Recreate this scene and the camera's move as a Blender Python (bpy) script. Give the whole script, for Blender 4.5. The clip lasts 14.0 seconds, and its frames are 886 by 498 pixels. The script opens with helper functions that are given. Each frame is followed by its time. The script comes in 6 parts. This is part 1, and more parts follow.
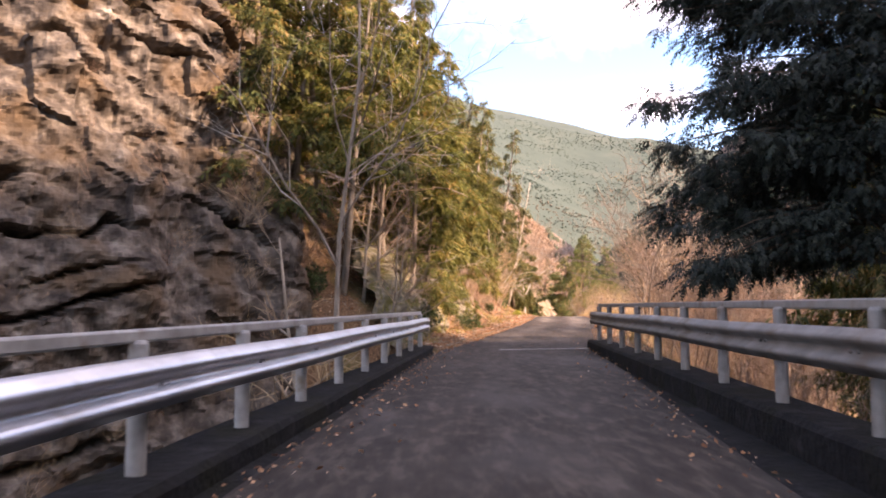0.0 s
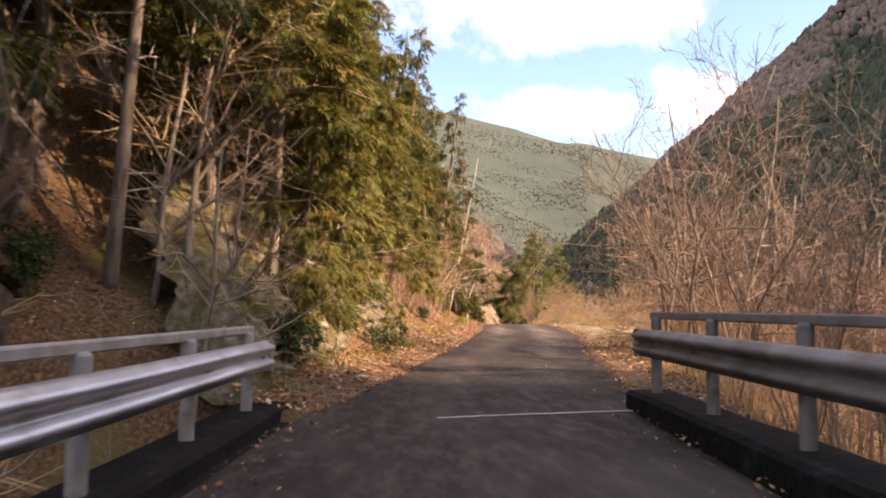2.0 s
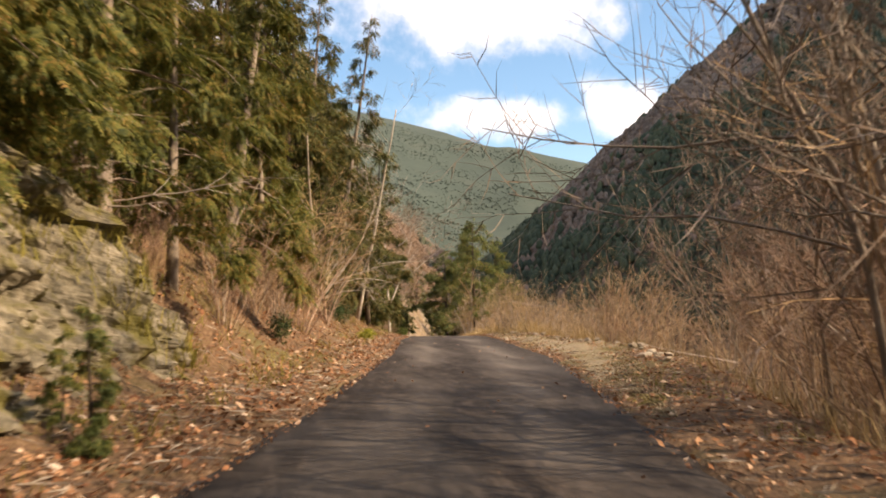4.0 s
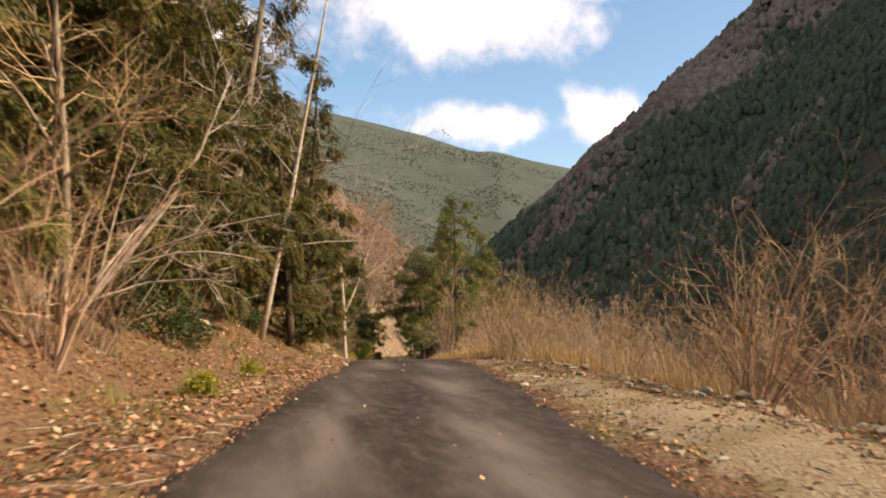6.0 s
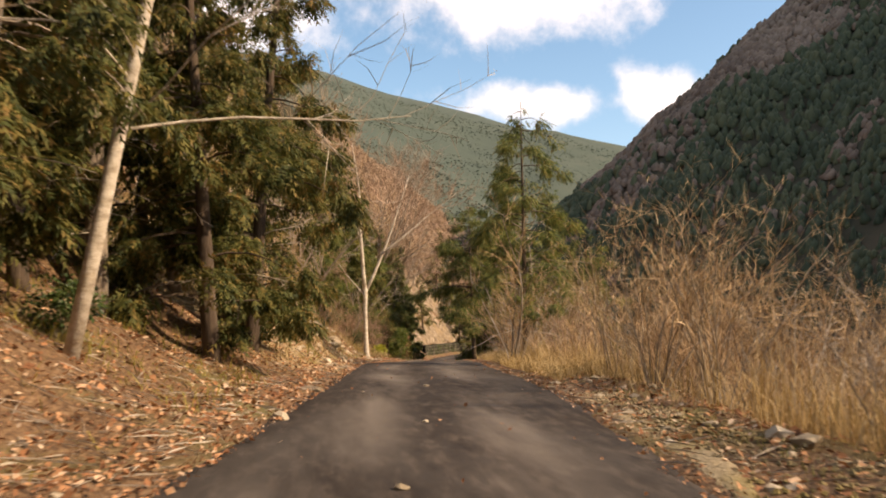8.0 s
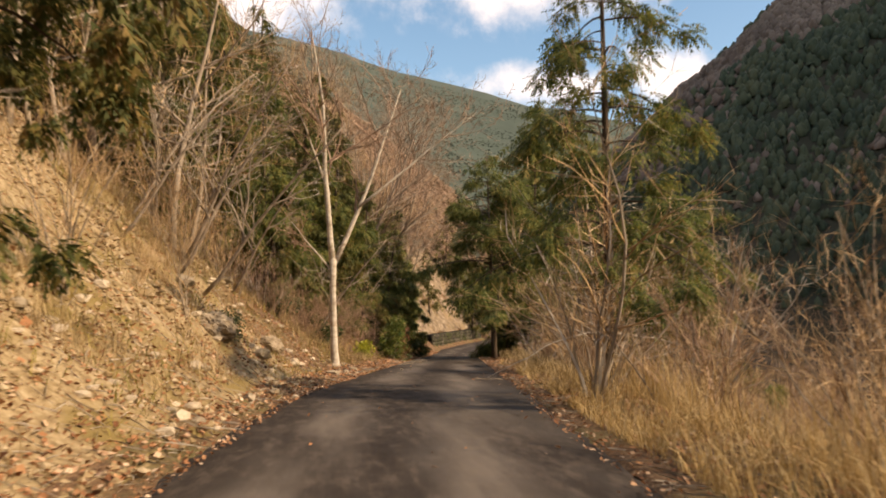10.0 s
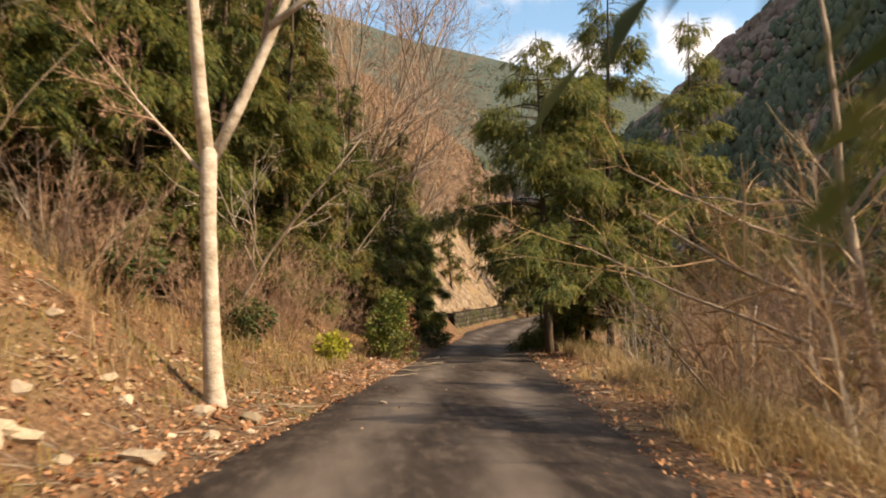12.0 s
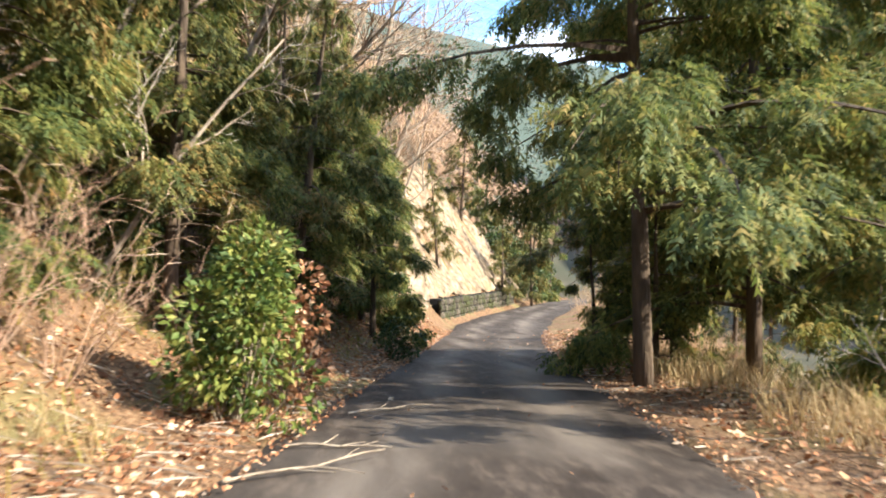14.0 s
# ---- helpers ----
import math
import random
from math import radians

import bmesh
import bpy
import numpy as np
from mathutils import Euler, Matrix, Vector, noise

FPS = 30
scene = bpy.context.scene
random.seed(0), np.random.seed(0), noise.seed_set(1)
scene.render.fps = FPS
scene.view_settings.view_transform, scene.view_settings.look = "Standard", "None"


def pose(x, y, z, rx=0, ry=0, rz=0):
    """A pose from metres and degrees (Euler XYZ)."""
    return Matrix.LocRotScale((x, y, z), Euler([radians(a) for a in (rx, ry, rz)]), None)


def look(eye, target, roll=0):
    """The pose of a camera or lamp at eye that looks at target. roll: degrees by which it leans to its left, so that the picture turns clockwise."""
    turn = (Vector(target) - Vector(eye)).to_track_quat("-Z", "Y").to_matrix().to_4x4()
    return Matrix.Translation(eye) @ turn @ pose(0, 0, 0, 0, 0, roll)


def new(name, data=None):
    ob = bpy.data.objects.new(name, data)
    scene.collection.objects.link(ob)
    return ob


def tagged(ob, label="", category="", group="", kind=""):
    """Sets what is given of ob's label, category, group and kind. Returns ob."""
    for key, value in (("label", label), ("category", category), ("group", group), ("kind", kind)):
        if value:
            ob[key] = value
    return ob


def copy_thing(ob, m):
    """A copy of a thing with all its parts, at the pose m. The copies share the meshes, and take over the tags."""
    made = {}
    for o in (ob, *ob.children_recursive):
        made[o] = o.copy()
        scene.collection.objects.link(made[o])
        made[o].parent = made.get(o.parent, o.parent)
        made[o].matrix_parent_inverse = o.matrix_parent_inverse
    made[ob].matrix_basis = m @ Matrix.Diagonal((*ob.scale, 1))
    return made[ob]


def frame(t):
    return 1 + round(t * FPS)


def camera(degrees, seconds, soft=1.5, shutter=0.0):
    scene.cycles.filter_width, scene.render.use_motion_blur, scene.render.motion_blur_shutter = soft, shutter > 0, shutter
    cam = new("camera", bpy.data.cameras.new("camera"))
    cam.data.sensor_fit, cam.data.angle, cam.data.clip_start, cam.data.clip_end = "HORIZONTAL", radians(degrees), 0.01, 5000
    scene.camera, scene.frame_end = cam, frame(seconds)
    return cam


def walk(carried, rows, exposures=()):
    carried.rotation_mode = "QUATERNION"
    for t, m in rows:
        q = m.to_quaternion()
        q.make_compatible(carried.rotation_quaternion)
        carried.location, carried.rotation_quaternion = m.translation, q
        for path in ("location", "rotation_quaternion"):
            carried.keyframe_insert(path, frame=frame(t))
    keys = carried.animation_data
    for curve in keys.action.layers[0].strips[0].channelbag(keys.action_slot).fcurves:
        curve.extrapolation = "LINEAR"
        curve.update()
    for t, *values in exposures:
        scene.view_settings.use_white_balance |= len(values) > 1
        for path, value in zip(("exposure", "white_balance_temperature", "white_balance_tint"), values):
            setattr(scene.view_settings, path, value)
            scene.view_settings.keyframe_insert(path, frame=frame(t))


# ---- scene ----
cam = camera(60.0, 14.0, soft=1.85, shutter=0.25)
PATH = [
    (0, (0.961, 4.601, 1.139), (1.006, 6.595, 1.287), -0.1),
    (0.5, (1.146, 7.477, 1.167), (1.25, 9.467, 1.337), 0.2),
    (1, (1.42, 10.425, 1.178), (1.554, 12.414, 1.339), 0.2),
    (1.5, (1.719, 13.509, 1.186), (1.883, 15.496, 1.34), 0.5),
    (2, (2.131, 16.72, 1.202), (2.333, 18.703, 1.359), 0.5),
    (2.5, (2.65, 19.956, 1.221), (2.896, 21.935, 1.379), 0.2),
    (3, (3.251, 23.242, 1.251), (3.548, 25.214, 1.401), -0.4),
    (3.5, (3.937, 26.641, 1.193), (4.281, 28.606, 1.333), -0.6),
    (4, (4.727, 30.166, 1.275), (5.105, 32.122, 1.447), -0.4),
    (4.2, (5.067, 31.578, 1.313), (5.455, 33.532, 1.494), -0.3),
    (6.3, (8.458, 46.496, 1.541), (8.884, 48.441, 1.729), -0.3),
    (6.5, (8.737, 47.872, 1.562), (9.138, 49.822, 1.745), -0.2),
    (7, (9.38, 51.235, 1.622), (9.72, 53.199, 1.792), 0.2),
    (7.5, (9.951, 54.411, 1.616), (10.255, 56.381, 1.776), 0.4),
    (8, (10.511, 57.488, 1.603), (10.808, 59.461, 1.743), -0.0),
    (8.2, (10.7, 58.685, 1.622), (10.998, 60.658, 1.753), -0.1),
    (10.3, (12.571, 71.18, 1.476), (12.827, 73.162, 1.55), 0.1),
    (10.5, (12.737, 72.395, 1.437), (12.981, 74.379, 1.495), 0.1),
    (11, (13.164, 75.548, 1.267), (13.385, 77.536, 1.303), -0.1),
    (11.5, (13.593, 78.805, 1.107), (13.802, 80.794, 1.139), -0.2),
    (12, (13.995, 82.225, 0.927), (14.205, 84.214, 0.955), -0.2),
    (12.5, (14.319, 85.735, 0.669), (14.543, 87.722, 0.675), -0.1),
    (13, (14.74, 89.136, 0.3), (14.976, 91.122, 0.285), -0.5),
    (13.5, (15.209, 92.294, 0.067), (15.449, 94.279, 0.059), -0.5),
    (14, (15.725, 95.283, -0.075), (15.961, 97.269, -0.079), 0.4),
]
walk(cam, [(t, look(eye, target, roll)) for t, eye, target, roll in PATH],
     exposures=[(0, 1.70, 7400, 38), (1.0, 1.40, 7700, 40), (2.0, 1.15, 8000, 36), (2.5, 1.06, 7950, 30), (3.0, 0.84, 7900, 25), (3.5, 0.77, 7750, 23), (4.2, 0.5, 7600, 21), (6.3, 0.32, 7900, 23), (7.0, 0.04, 7600, 22), (7.5, 0.28, 7900, 22), (8.2, 0.4, 8000, 22), (10.3, 0.22, 8000, 21), (11.0, 0.79, 8250, 21), (11.5, 0.68, 8050, 20), (12.0, 0.54, 7900, 20), (12.5, 0.6, 7800, 20), (13.0, 1.16, 7050, 18), (13.5, 1.30, 6650, 14), (14.0, 1.72, 6050, 11)])

# ---- light ----
SUN_AZ, SUN_EL = 114.0, 35.0          # degrees clockwise from +y, and above the horizon
sun_way = Vector((math.sin(radians(SUN_AZ)) * math.cos(radians(SUN_EL)), math.cos(radians(SUN_AZ)) * math.cos(radians(SUN_EL)), math.sin(radians(SUN_EL))))
sun_data = bpy.data.lights.new("sun", "SUN")
sun_data.energy, sun_data.angle, sun_data.color = 5.2, radians(0.6), (1.0, 0.87, 0.67)
sun = new("sun", sun_data)
sun.matrix_world = look(sun_way * 50, (0, 0, 0))

world = bpy.data.worlds.new("sky")
scene.world = world
world.use_nodes = True


def build_sky():
    nt = world.node_tree
    nt.nodes.clear()
    N = nt.nodes.new
    link = nt.links.new
    out, bg = N("ShaderNodeOutputWorld"), N("ShaderNodeBackground")
    sky = N("ShaderNodeTexSky")
    sky.sky_type, sky.sun_disc = "NISHITA", False
    sky.sun_elevation, sky.sun_rotation = radians(SUN_EL), radians(SUN_AZ)
    sky.air_density, sky.dust_density, sky.ozone_density, sky.altitude = 1.0, 1.4, 1.6, 500
    co = N("ShaderNodeTexCoord")
    rag = N("ShaderNodeTexNoise")
    rag.inputs["Scale"].default_value, rag.inputs["Detail"].default_value, rag.inputs["Roughness"].default_value = 13.0, 8.0, 0.6
    link(co.outputs["Generated"], rag.inputs["Vector"])
    cover = None
    # cumulus banks: azimuth, elevation, half-widths (degrees), softness
    for az, el, wa, we in ((13.5, 22.6, 8.0, 3.0), (24, 24.5, 6.0, 1.4), (15.4, 14.6, 6.2, 1.3), (25.0, 14.8, 3.2, 1.9), (-6, 20, 5, 2.4), (6, 33, 16, 5), (-45, 30, 25, 9), (75, 35, 20, 7), (-120, 35, 30, 10), (150, 45, 30, 9), (40, 52, 25, 9)):
        d = Vector((math.sin(radians(az)) * math.cos(radians(el)), math.cos(radians(az)) * math.cos(radians(el)), math.sin(radians(el))))
        mp = N("ShaderNodeMapping")
        mp.vector_type = "POINT"
        link(co.outputs["Generated"], mp.inputs["Vector"])
        off = N("ShaderNodeVectorMath")
        off.operation = "SUBTRACT"
        off.inputs[1].default_value = d
        link(mp.outputs[0], off.inputs[0])
        turn = N("ShaderNodeVectorRotate")
        turn.rotation_type = "Z_AXIS"
        turn.inputs["Angle"].default_value = radians(az)
        link(off.outputs[0], turn.inputs["Vector"])
        sc = N("ShaderNodeVectorMath")
        sc.operation = "MULTIPLY"
        sc.inputs[1].default_value = (1 / math.radians(wa), 1 / math.radians(wa), 1 / math.radians(we))
        link(turn.outputs[0], sc.inputs[0])
        ln = N("ShaderNodeVectorMath")
        ln.operation = "LENGTH"
        link(sc.outputs[0], ln.inputs[0])
        if cover is None:
            cover = ln.outputs["Value"]
        else:
            mn = N("ShaderNodeMath")
            mn.operation = "MINIMUM"
            link(cover, mn.inputs[0])
            link(ln.outputs["Value"], mn.inputs[1])
            cover = mn.outputs[0]
    add = N("ShaderNodeMath")
    add.operation = "MULTIPLY_ADD"
    add.inputs[1].default_value, add.inputs[2].default_value = 2.8, -1.4
    link(rag.outputs["Fac"], add.inputs[0])
    tot = N("ShaderNodeMath")
    link(cover, tot.inputs[0])
    link(add.outputs[0], tot.inputs[1])
    ramp = N("ShaderNodeMapRange")
    ramp.interpolation_type = "SMOOTHSTEP"
    ramp.inputs["From Min"].default_value, ramp.inputs["From Max"].default_value = 1.5, 0.25
    ramp.inputs["To Min"].default_value, ramp.inputs["To Max"].default_value = 0.0, 0.96
    link(tot.outputs[0], ramp.inputs["Value"])
    mix = N("ShaderNodeMix")
    mix.data_type = "RGBA"
    mix.inputs["B"].default_value = (8.2, 8.3, 8.6, 1)
    link(ramp.outputs[0], mix.inputs["Factor"])
    tone = N("ShaderNodeHueSaturation")
    tone.inputs["Hue"].default_value, tone.inputs["Saturation"].default_value, tone.inputs["Value"].default_value = 0.488, 1.16, 1.45
    link(sky.outputs[0], tone.inputs["Color"])
    link(tone.outputs[0], mix.inputs["A"])
    link(mix.outputs["Result"], bg.inputs["Color"])
    bg.inputs["Strength"].default_value = 0.13
    link(bg.outputs[0], out.inputs["Surface"])


build_sky()


# ---- materials ----
def material(name, ramp, scale=3.0, rough=0.9, metal=0.0, bump=0.0, bump_scale=40.0, island=0.0, thing=0.0, stain=None, stain_scale=0.6,
             stain_at=(0.5, 0.65), through_light=0.0, stretch=(1, 1, 1), detail=6.0, spec=0.3):
    """A surface: a ramp of colours over noise, a second colour in large stains, random shifts per island or thing, and fine relief."""
    m = bpy.data.materials.new(name)
    m.use_nodes = True
    nt = m.node_tree
    nt.nodes.clear()
    N, link = nt.nodes.new, nt.links.new
    out, bsdf = N("ShaderNodeOutputMaterial"), N("ShaderNodeBsdfPrincipled")
    geo = N("ShaderNodeNewGeometry")
    mp = N("ShaderNodeMapping")
    mp.inputs["Scale"].default_value = stretch
    link(geo.outputs["Position"], mp.inputs["Vector"])
    nz = N("ShaderNodeTexNoise")
    nz.inputs["Scale"].default_value, nz.inputs["Detail"].default_value, nz.inputs["Roughness"].default_value = scale, detail, 0.62
    link(mp.outputs[0], nz.inputs["Vector"])
    fac = nz.outputs["Fac"]
    if island or thing:
        src = geo.outputs["Random Per Island"]
        if thing:
            src = N("ShaderNodeObjectInfo").outputs["Random"]
        k = N("ShaderNodeMath")
        k.operation = "MULTIPLY_ADD"
        k.inputs[1].default_value = island or thing
        link(src, k.inputs[0])
        s = N("ShaderNodeMath")
        s.operation = "MULTIPLY_ADD"
        s.inputs[1].default_value, s.inputs[2].default_value = 1 - 0.5 * (island or thing), -0.25 * (island or thing)
        link(fac, s.inputs[0])
        link(s.outputs[0], k.inputs[2])
        fac = k.outputs[0]
    cr = N("ShaderNodeValToRGB")
    el = cr.color_ramp.elements
    while len(el) < len(ramp):
        el.new(0.5)
    for e, (p, c) in zip(el, ramp):
        e.position, e.color = p, (*c, 1)
    link(fac, cr.inputs["Fac"])
    col = cr.outputs["Color"]
    if stain:
        big = N("ShaderNodeTexNoise")
        big.inputs["Scale"].default_value, big.inputs["Detail"].default_value = stain_scale, 4.0
        link(mp.outputs[0], big.inputs["Vector"])
        mr = N("ShaderNodeMapRange")
        mr.inputs["From Min"].default_value, mr.inputs["From Max"].default_value = stain_at
        link(big.outputs["Fac"], mr.inputs["Value"])
        mx = N("ShaderNodeMix")
        mx.data_type = "RGBA"
        mx.inputs["B"].default_value = (*stain, 1)
        link(mr.outputs[0], mx.inputs["Factor"])
        link(col, mx.inputs["A"])
        col = mx.outputs["Result"]
    link(col, bsdf.inputs["Base Color"])
    bsdf.inputs["Roughness"].default_value, bsdf.inputs["Metallic"].default_value = rough, metal
    bsdf.inputs["Specular IOR Level"].default_value = spec
    if bump:
        bn = N("ShaderNodeTexNoise")
        bn.inputs["Scale"].default_value, bn.inputs["Detail"].default_value = bump_scale, 5.0
        link(mp.outputs[0], bn.inputs["Vector"])
        bp = N("ShaderNodeBump")
        bp.inputs["Strength"].default_value, bp.inputs["Distance"].default_value = min(1.0, bump), 0.03
        link(bn.outputs["Fac"], bp.inputs["Height"])
        link(bp.outputs[0], bsdf.inputs["Normal"])
    if through_light:
        tr, ms = N("ShaderNodeBsdfTranslucent"), N("ShaderNodeMixShader")
        ms.inputs[0].default_value = through_light
        link(col, tr.inputs["Color"])
        link(bsdf.outputs[0], ms.inputs[1])
        link(tr.outputs[0], ms.inputs[2])
        link(ms.outputs[0], out.inputs["Surface"])
    else:
        link(bsdf.outputs[0], out.inputs["Surface"])
    return m


M = {}
M["asphalt"] = material("asphalt", [(0.32, (0.0180, 0.0133, 0.0100)), (0.5, (0.0330, 0.0250, 0.0192)), (0.7, (0.088, 0.069, 0.053))], scale=6.5, rough=0.85, bump=0.35, bump_scale=240,
                        stain=(0.088, 0.077, 0.066), stain_scale=0.7, stain_at=(0.5, 0.8), stretch=(1, 0.3, 1), spec=0.22, detail=12)


def wheel_tracks(m):
    """Dusty, polished bands where the wheels run, broken up by noise."""
    nt = m.node_tree
    N, link = nt.nodes.new, nt.links.new
    bsdf = next(n for n in nt.nodes if n.type == "BSDF_PRINCIPLED")
    old = bsdf.inputs["Base Color"].links[0].from_socket
    at = N("ShaderNodeAttribute")
    at.attribute_name = "track"
    geo, nz = N("ShaderNodeNewGeometry"), N("ShaderNodeTexNoise")
    mp = N("ShaderNodeMapping")
    mp.inputs["Scale"].default_value = (1.0, 0.16, 1.0)
    link(geo.outputs["Position"], mp.inputs["Vector"])
    link(mp.outputs[0], nz.inputs["Vector"])
    nz.inputs["Scale"].default_value, nz.inputs["Detail"].default_value = 1.3, 10.0
    mr = N("ShaderNodeMapRange")
    mr.inputs["From Min"].default_value, mr.inputs["From Max"].default_value = 0.38, 0.64
    link(nz.outputs["Fac"], mr.inputs["Value"])
    mul = N("ShaderNodeMath")
    mul.operation = "MULTIPLY"
    link(at.outputs["Fac"], mul.inputs[0])
    link(mr.outputs[0], mul.inputs[1])
    mx = N("ShaderNodeMix")
    mx.data_type = "RGBA"
    mx.inputs["B"].default_value = (0.165, 0.139, 0.114, 1)
    link(mul.outputs[0], mx.inputs["Factor"])
    link(old, mx.inputs["A"])
    link(mx.outputs["Result"], bsdf.inputs["Base Color"])


wheel_tracks(M["asphalt"])
# dirty concrete, taken down to near black to paint in the bridge's shade
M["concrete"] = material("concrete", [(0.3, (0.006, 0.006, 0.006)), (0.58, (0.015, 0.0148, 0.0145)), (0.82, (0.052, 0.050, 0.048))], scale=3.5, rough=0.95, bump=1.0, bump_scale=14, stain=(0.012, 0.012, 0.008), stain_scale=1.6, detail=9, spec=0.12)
M["zinc"] = material("zinc", [(0.3, (0.44, 0.455, 0.48)), (0.7, (0.66, 0.675, 0.71))], scale=2.0, rough=0.33, metal=0.75, bump=0.05, stain=(0.30, 0.28, 0.25), stain_scale=3.0, stain_at=(0.6, 0.8), spec=0.5)
M["post_paint"] = material("post_paint", [(0.3, (0.24, 0.23, 0.205)), (0.7, (0.42, 0.41, 0.375))], scale=4.0, rough=0.55, metal=0.1, stain=(0.22, 0.17, 0.11), stain_scale=5.0, stain_at=(0.58, 0.8))
# river-side rail: darker, browner and rougher than the hill-side zinc
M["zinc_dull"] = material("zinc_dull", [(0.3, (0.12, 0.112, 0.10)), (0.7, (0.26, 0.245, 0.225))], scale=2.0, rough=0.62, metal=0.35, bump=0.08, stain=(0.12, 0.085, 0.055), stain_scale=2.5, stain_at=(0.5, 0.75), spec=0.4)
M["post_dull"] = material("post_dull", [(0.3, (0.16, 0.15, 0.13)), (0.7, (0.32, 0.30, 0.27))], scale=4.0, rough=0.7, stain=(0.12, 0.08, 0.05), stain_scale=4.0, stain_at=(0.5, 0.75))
M["litter_ground"] = material("litter_ground", [(0.27, (0.030, 0.018, 0.011)), (0.42, (0.092, 0.052, 0.027)), (0.56, (0.19, 0.112, 0.057)), (0.74, (0.33, 0.235, 0.145))], scale=17.0, rough=0.95, bump=1.0, bump_scale=24,
                              stain=(0.14, 0.115, 0.045), stain_scale=0.6, stain_at=(0.50, 0.68), detail=11)
M["gravel"] = material("gravel", [(0.25, (0.12, 0.088, 0.05)), (0.45, (0.26, 0.20, 0.115)), (0.7, (0.45, 0.365, 0.235))], scale=22.0, rough=0.95, bump=1.0, bump_scale=30, stain=(0.20, 0.155, 0.055), stain_scale=0.8, stain_at=(0.48, 0.66), detail=9)
M["scree"] = material("scree", [(0.25, (0.11, 0.074, 0.036)), (0.42, (0.235, 0.168, 0.086)), (0.58, (0.345, 0.265, 0.148)), (0.76, (0.48, 0.395, 0.26))], scale=8.0, rough=0.95, bump=1.0, bump_scale=14, stain=(0.20, 0.145, 0.050), stain_scale=0.9, stain_at=(0.48, 0.62), detail=11)
M["rock"] = material("rock", [(0.30, (0.021, 0.017, 0.0135)), (0.48, (0.080, 0.064, 0.049)), (0.64, (0.195, 0.162, 0.125)), (0.80, (0.38, 0.34, 0.275))], scale=1.9, rough=0.95, bump=1.0, bump_scale=7, stain=(0.105, 0.070, 0.040), stain_scale=0.8, stain_at=(0.48, 0.64), detail=11)
M["mossy_rock"] = material("mossy_rock", [(0.28, (0.05, 0.045, 0.035)), (0.48, (0.15, 0.13, 0.085)), (0.7, (0.33, 0.285, 0.20))], scale=5.0, rough=0.95, bump=1.0, bump_scale=16, stain=(0.115, 0.100, 0.028), stain_scale=2.6, stain_at=(0.50, 0.62), detail=9)
M["bank_rock"] = material("bank_rock", [(0.28, (0.09, 0.065, 0.04)), (0.46, (0.24, 0.185, 0.12)), (0.7, (0.46, 0.39, 0.28))], scale=3.0, rough=0.95, bump=1.0, bump_scale=8, stain=(0.15, 0.13, 0.03), stain_scale=0.8, stain_at=(0.55, 0.7), detail=9)
M["dark_stone"] = material("dark_stone", [(0.3, (0.04, 0.036, 0.030)), (0.6, (0.10, 0.09, 0.075)), (0.85, (0.19, 0.17, 0.14))], scale=4, rough=0.95, bump=0.8, bump_scale=12, thing=0.5)
M["wall_stone"] = material("wall_stone", [(0.3, (0.028, 0.024, 0.018)), (0.6, (0.075, 0.064, 0.048)), (0.85, (0.15, 0.13, 0.10))], scale=5, rough=0.95, bump=0.8, bump_scale=12, thing=0.5, stain=(0.045, 0.050, 0.018), stain_scale=1.2, stain_at=(0.45, 0.6))
M["pale_stone"] = material("pale_stone", [(0.3, (0.25, 0.20, 0.13)), (0.7, (0.51, 0.43, 0.315))], scale=6, rough=0.9, bump=0.6, thing=0.5)
M["bark_dark"] = material("bark_dark", [(0.3, (0.035, 0.025, 0.018)), (0.7, (0.13, 0.095, 0.065))], scale=6, rough=0.95, bump=1.0, bump_scale=25, stretch=(1, 1, 0.2))
M["bark_pale"] = material("bark_pale", [(0.3, (0.13, 0.10, 0.075)), (0.55, (0.27, 0.22, 0.165)), (0.75, (0.42, 0.36, 0.28))], scale=6, rough=0.95, bump=0.8, bump_scale=22, stretch=(1, 1, 0.25))
M["twig_pale"] = material("twig_pale", [(0.2, (0.22, 0.18, 0.14)), (0.6, (0.42, 0.37, 0.30)), (0.85, (0.60, 0.55, 0.47))], scale=2, rough=0.9, island=0.5)
M["bark_grey"] = material("bark_grey", [(0.3, (0.16, 0.125, 0.09)), (0.7, (0.42, 0.35, 0.26))], scale=5, rough=0.9, bump=0.6, bump_scale=25, stretch=(1, 1, 0.35))
M["bark_white"] = material("bark_white", [(0.28, (0.24, 0.195, 0.14)), (0.45, (0.42, 0.365, 0.285)), (0.72, (0.62, 0.565, 0.47))], scale=5, rough=0.85, bump=0.5, bump_scale=18, stretch=(1, 1, 1.6), stain=(0.34, 0.27, 0.18), stain_scale=3.0, stain_at=(0.58, 0.75))
M["twig_tan"] = material("twig_tan", [(0.2, (0.25, 0.155, 0.08)), (0.6, (0.52, 0.355, 0.19)), (0.85, (0.68, 0.53, 0.33))], scale=2, rough=0.9, island=0.6)
M["twig_russet"] = material("twig_russet", [(0.2, (0.185, 0.115, 0.075)), (0.6, (0.38, 0.25, 0.168)), (0.85, (0.55, 0.41, 0.30))], scale=2, rough=0.9, island=0.6)
M["twig_brown"] = material("twig_brown", [(0.2, (0.15, 0.105, 0.075)), (0.6, (0.30, 0.225, 0.165)), (0.85, (0.46, 0.37, 0.285))], scale=2, rough=0.9, island=0.6)
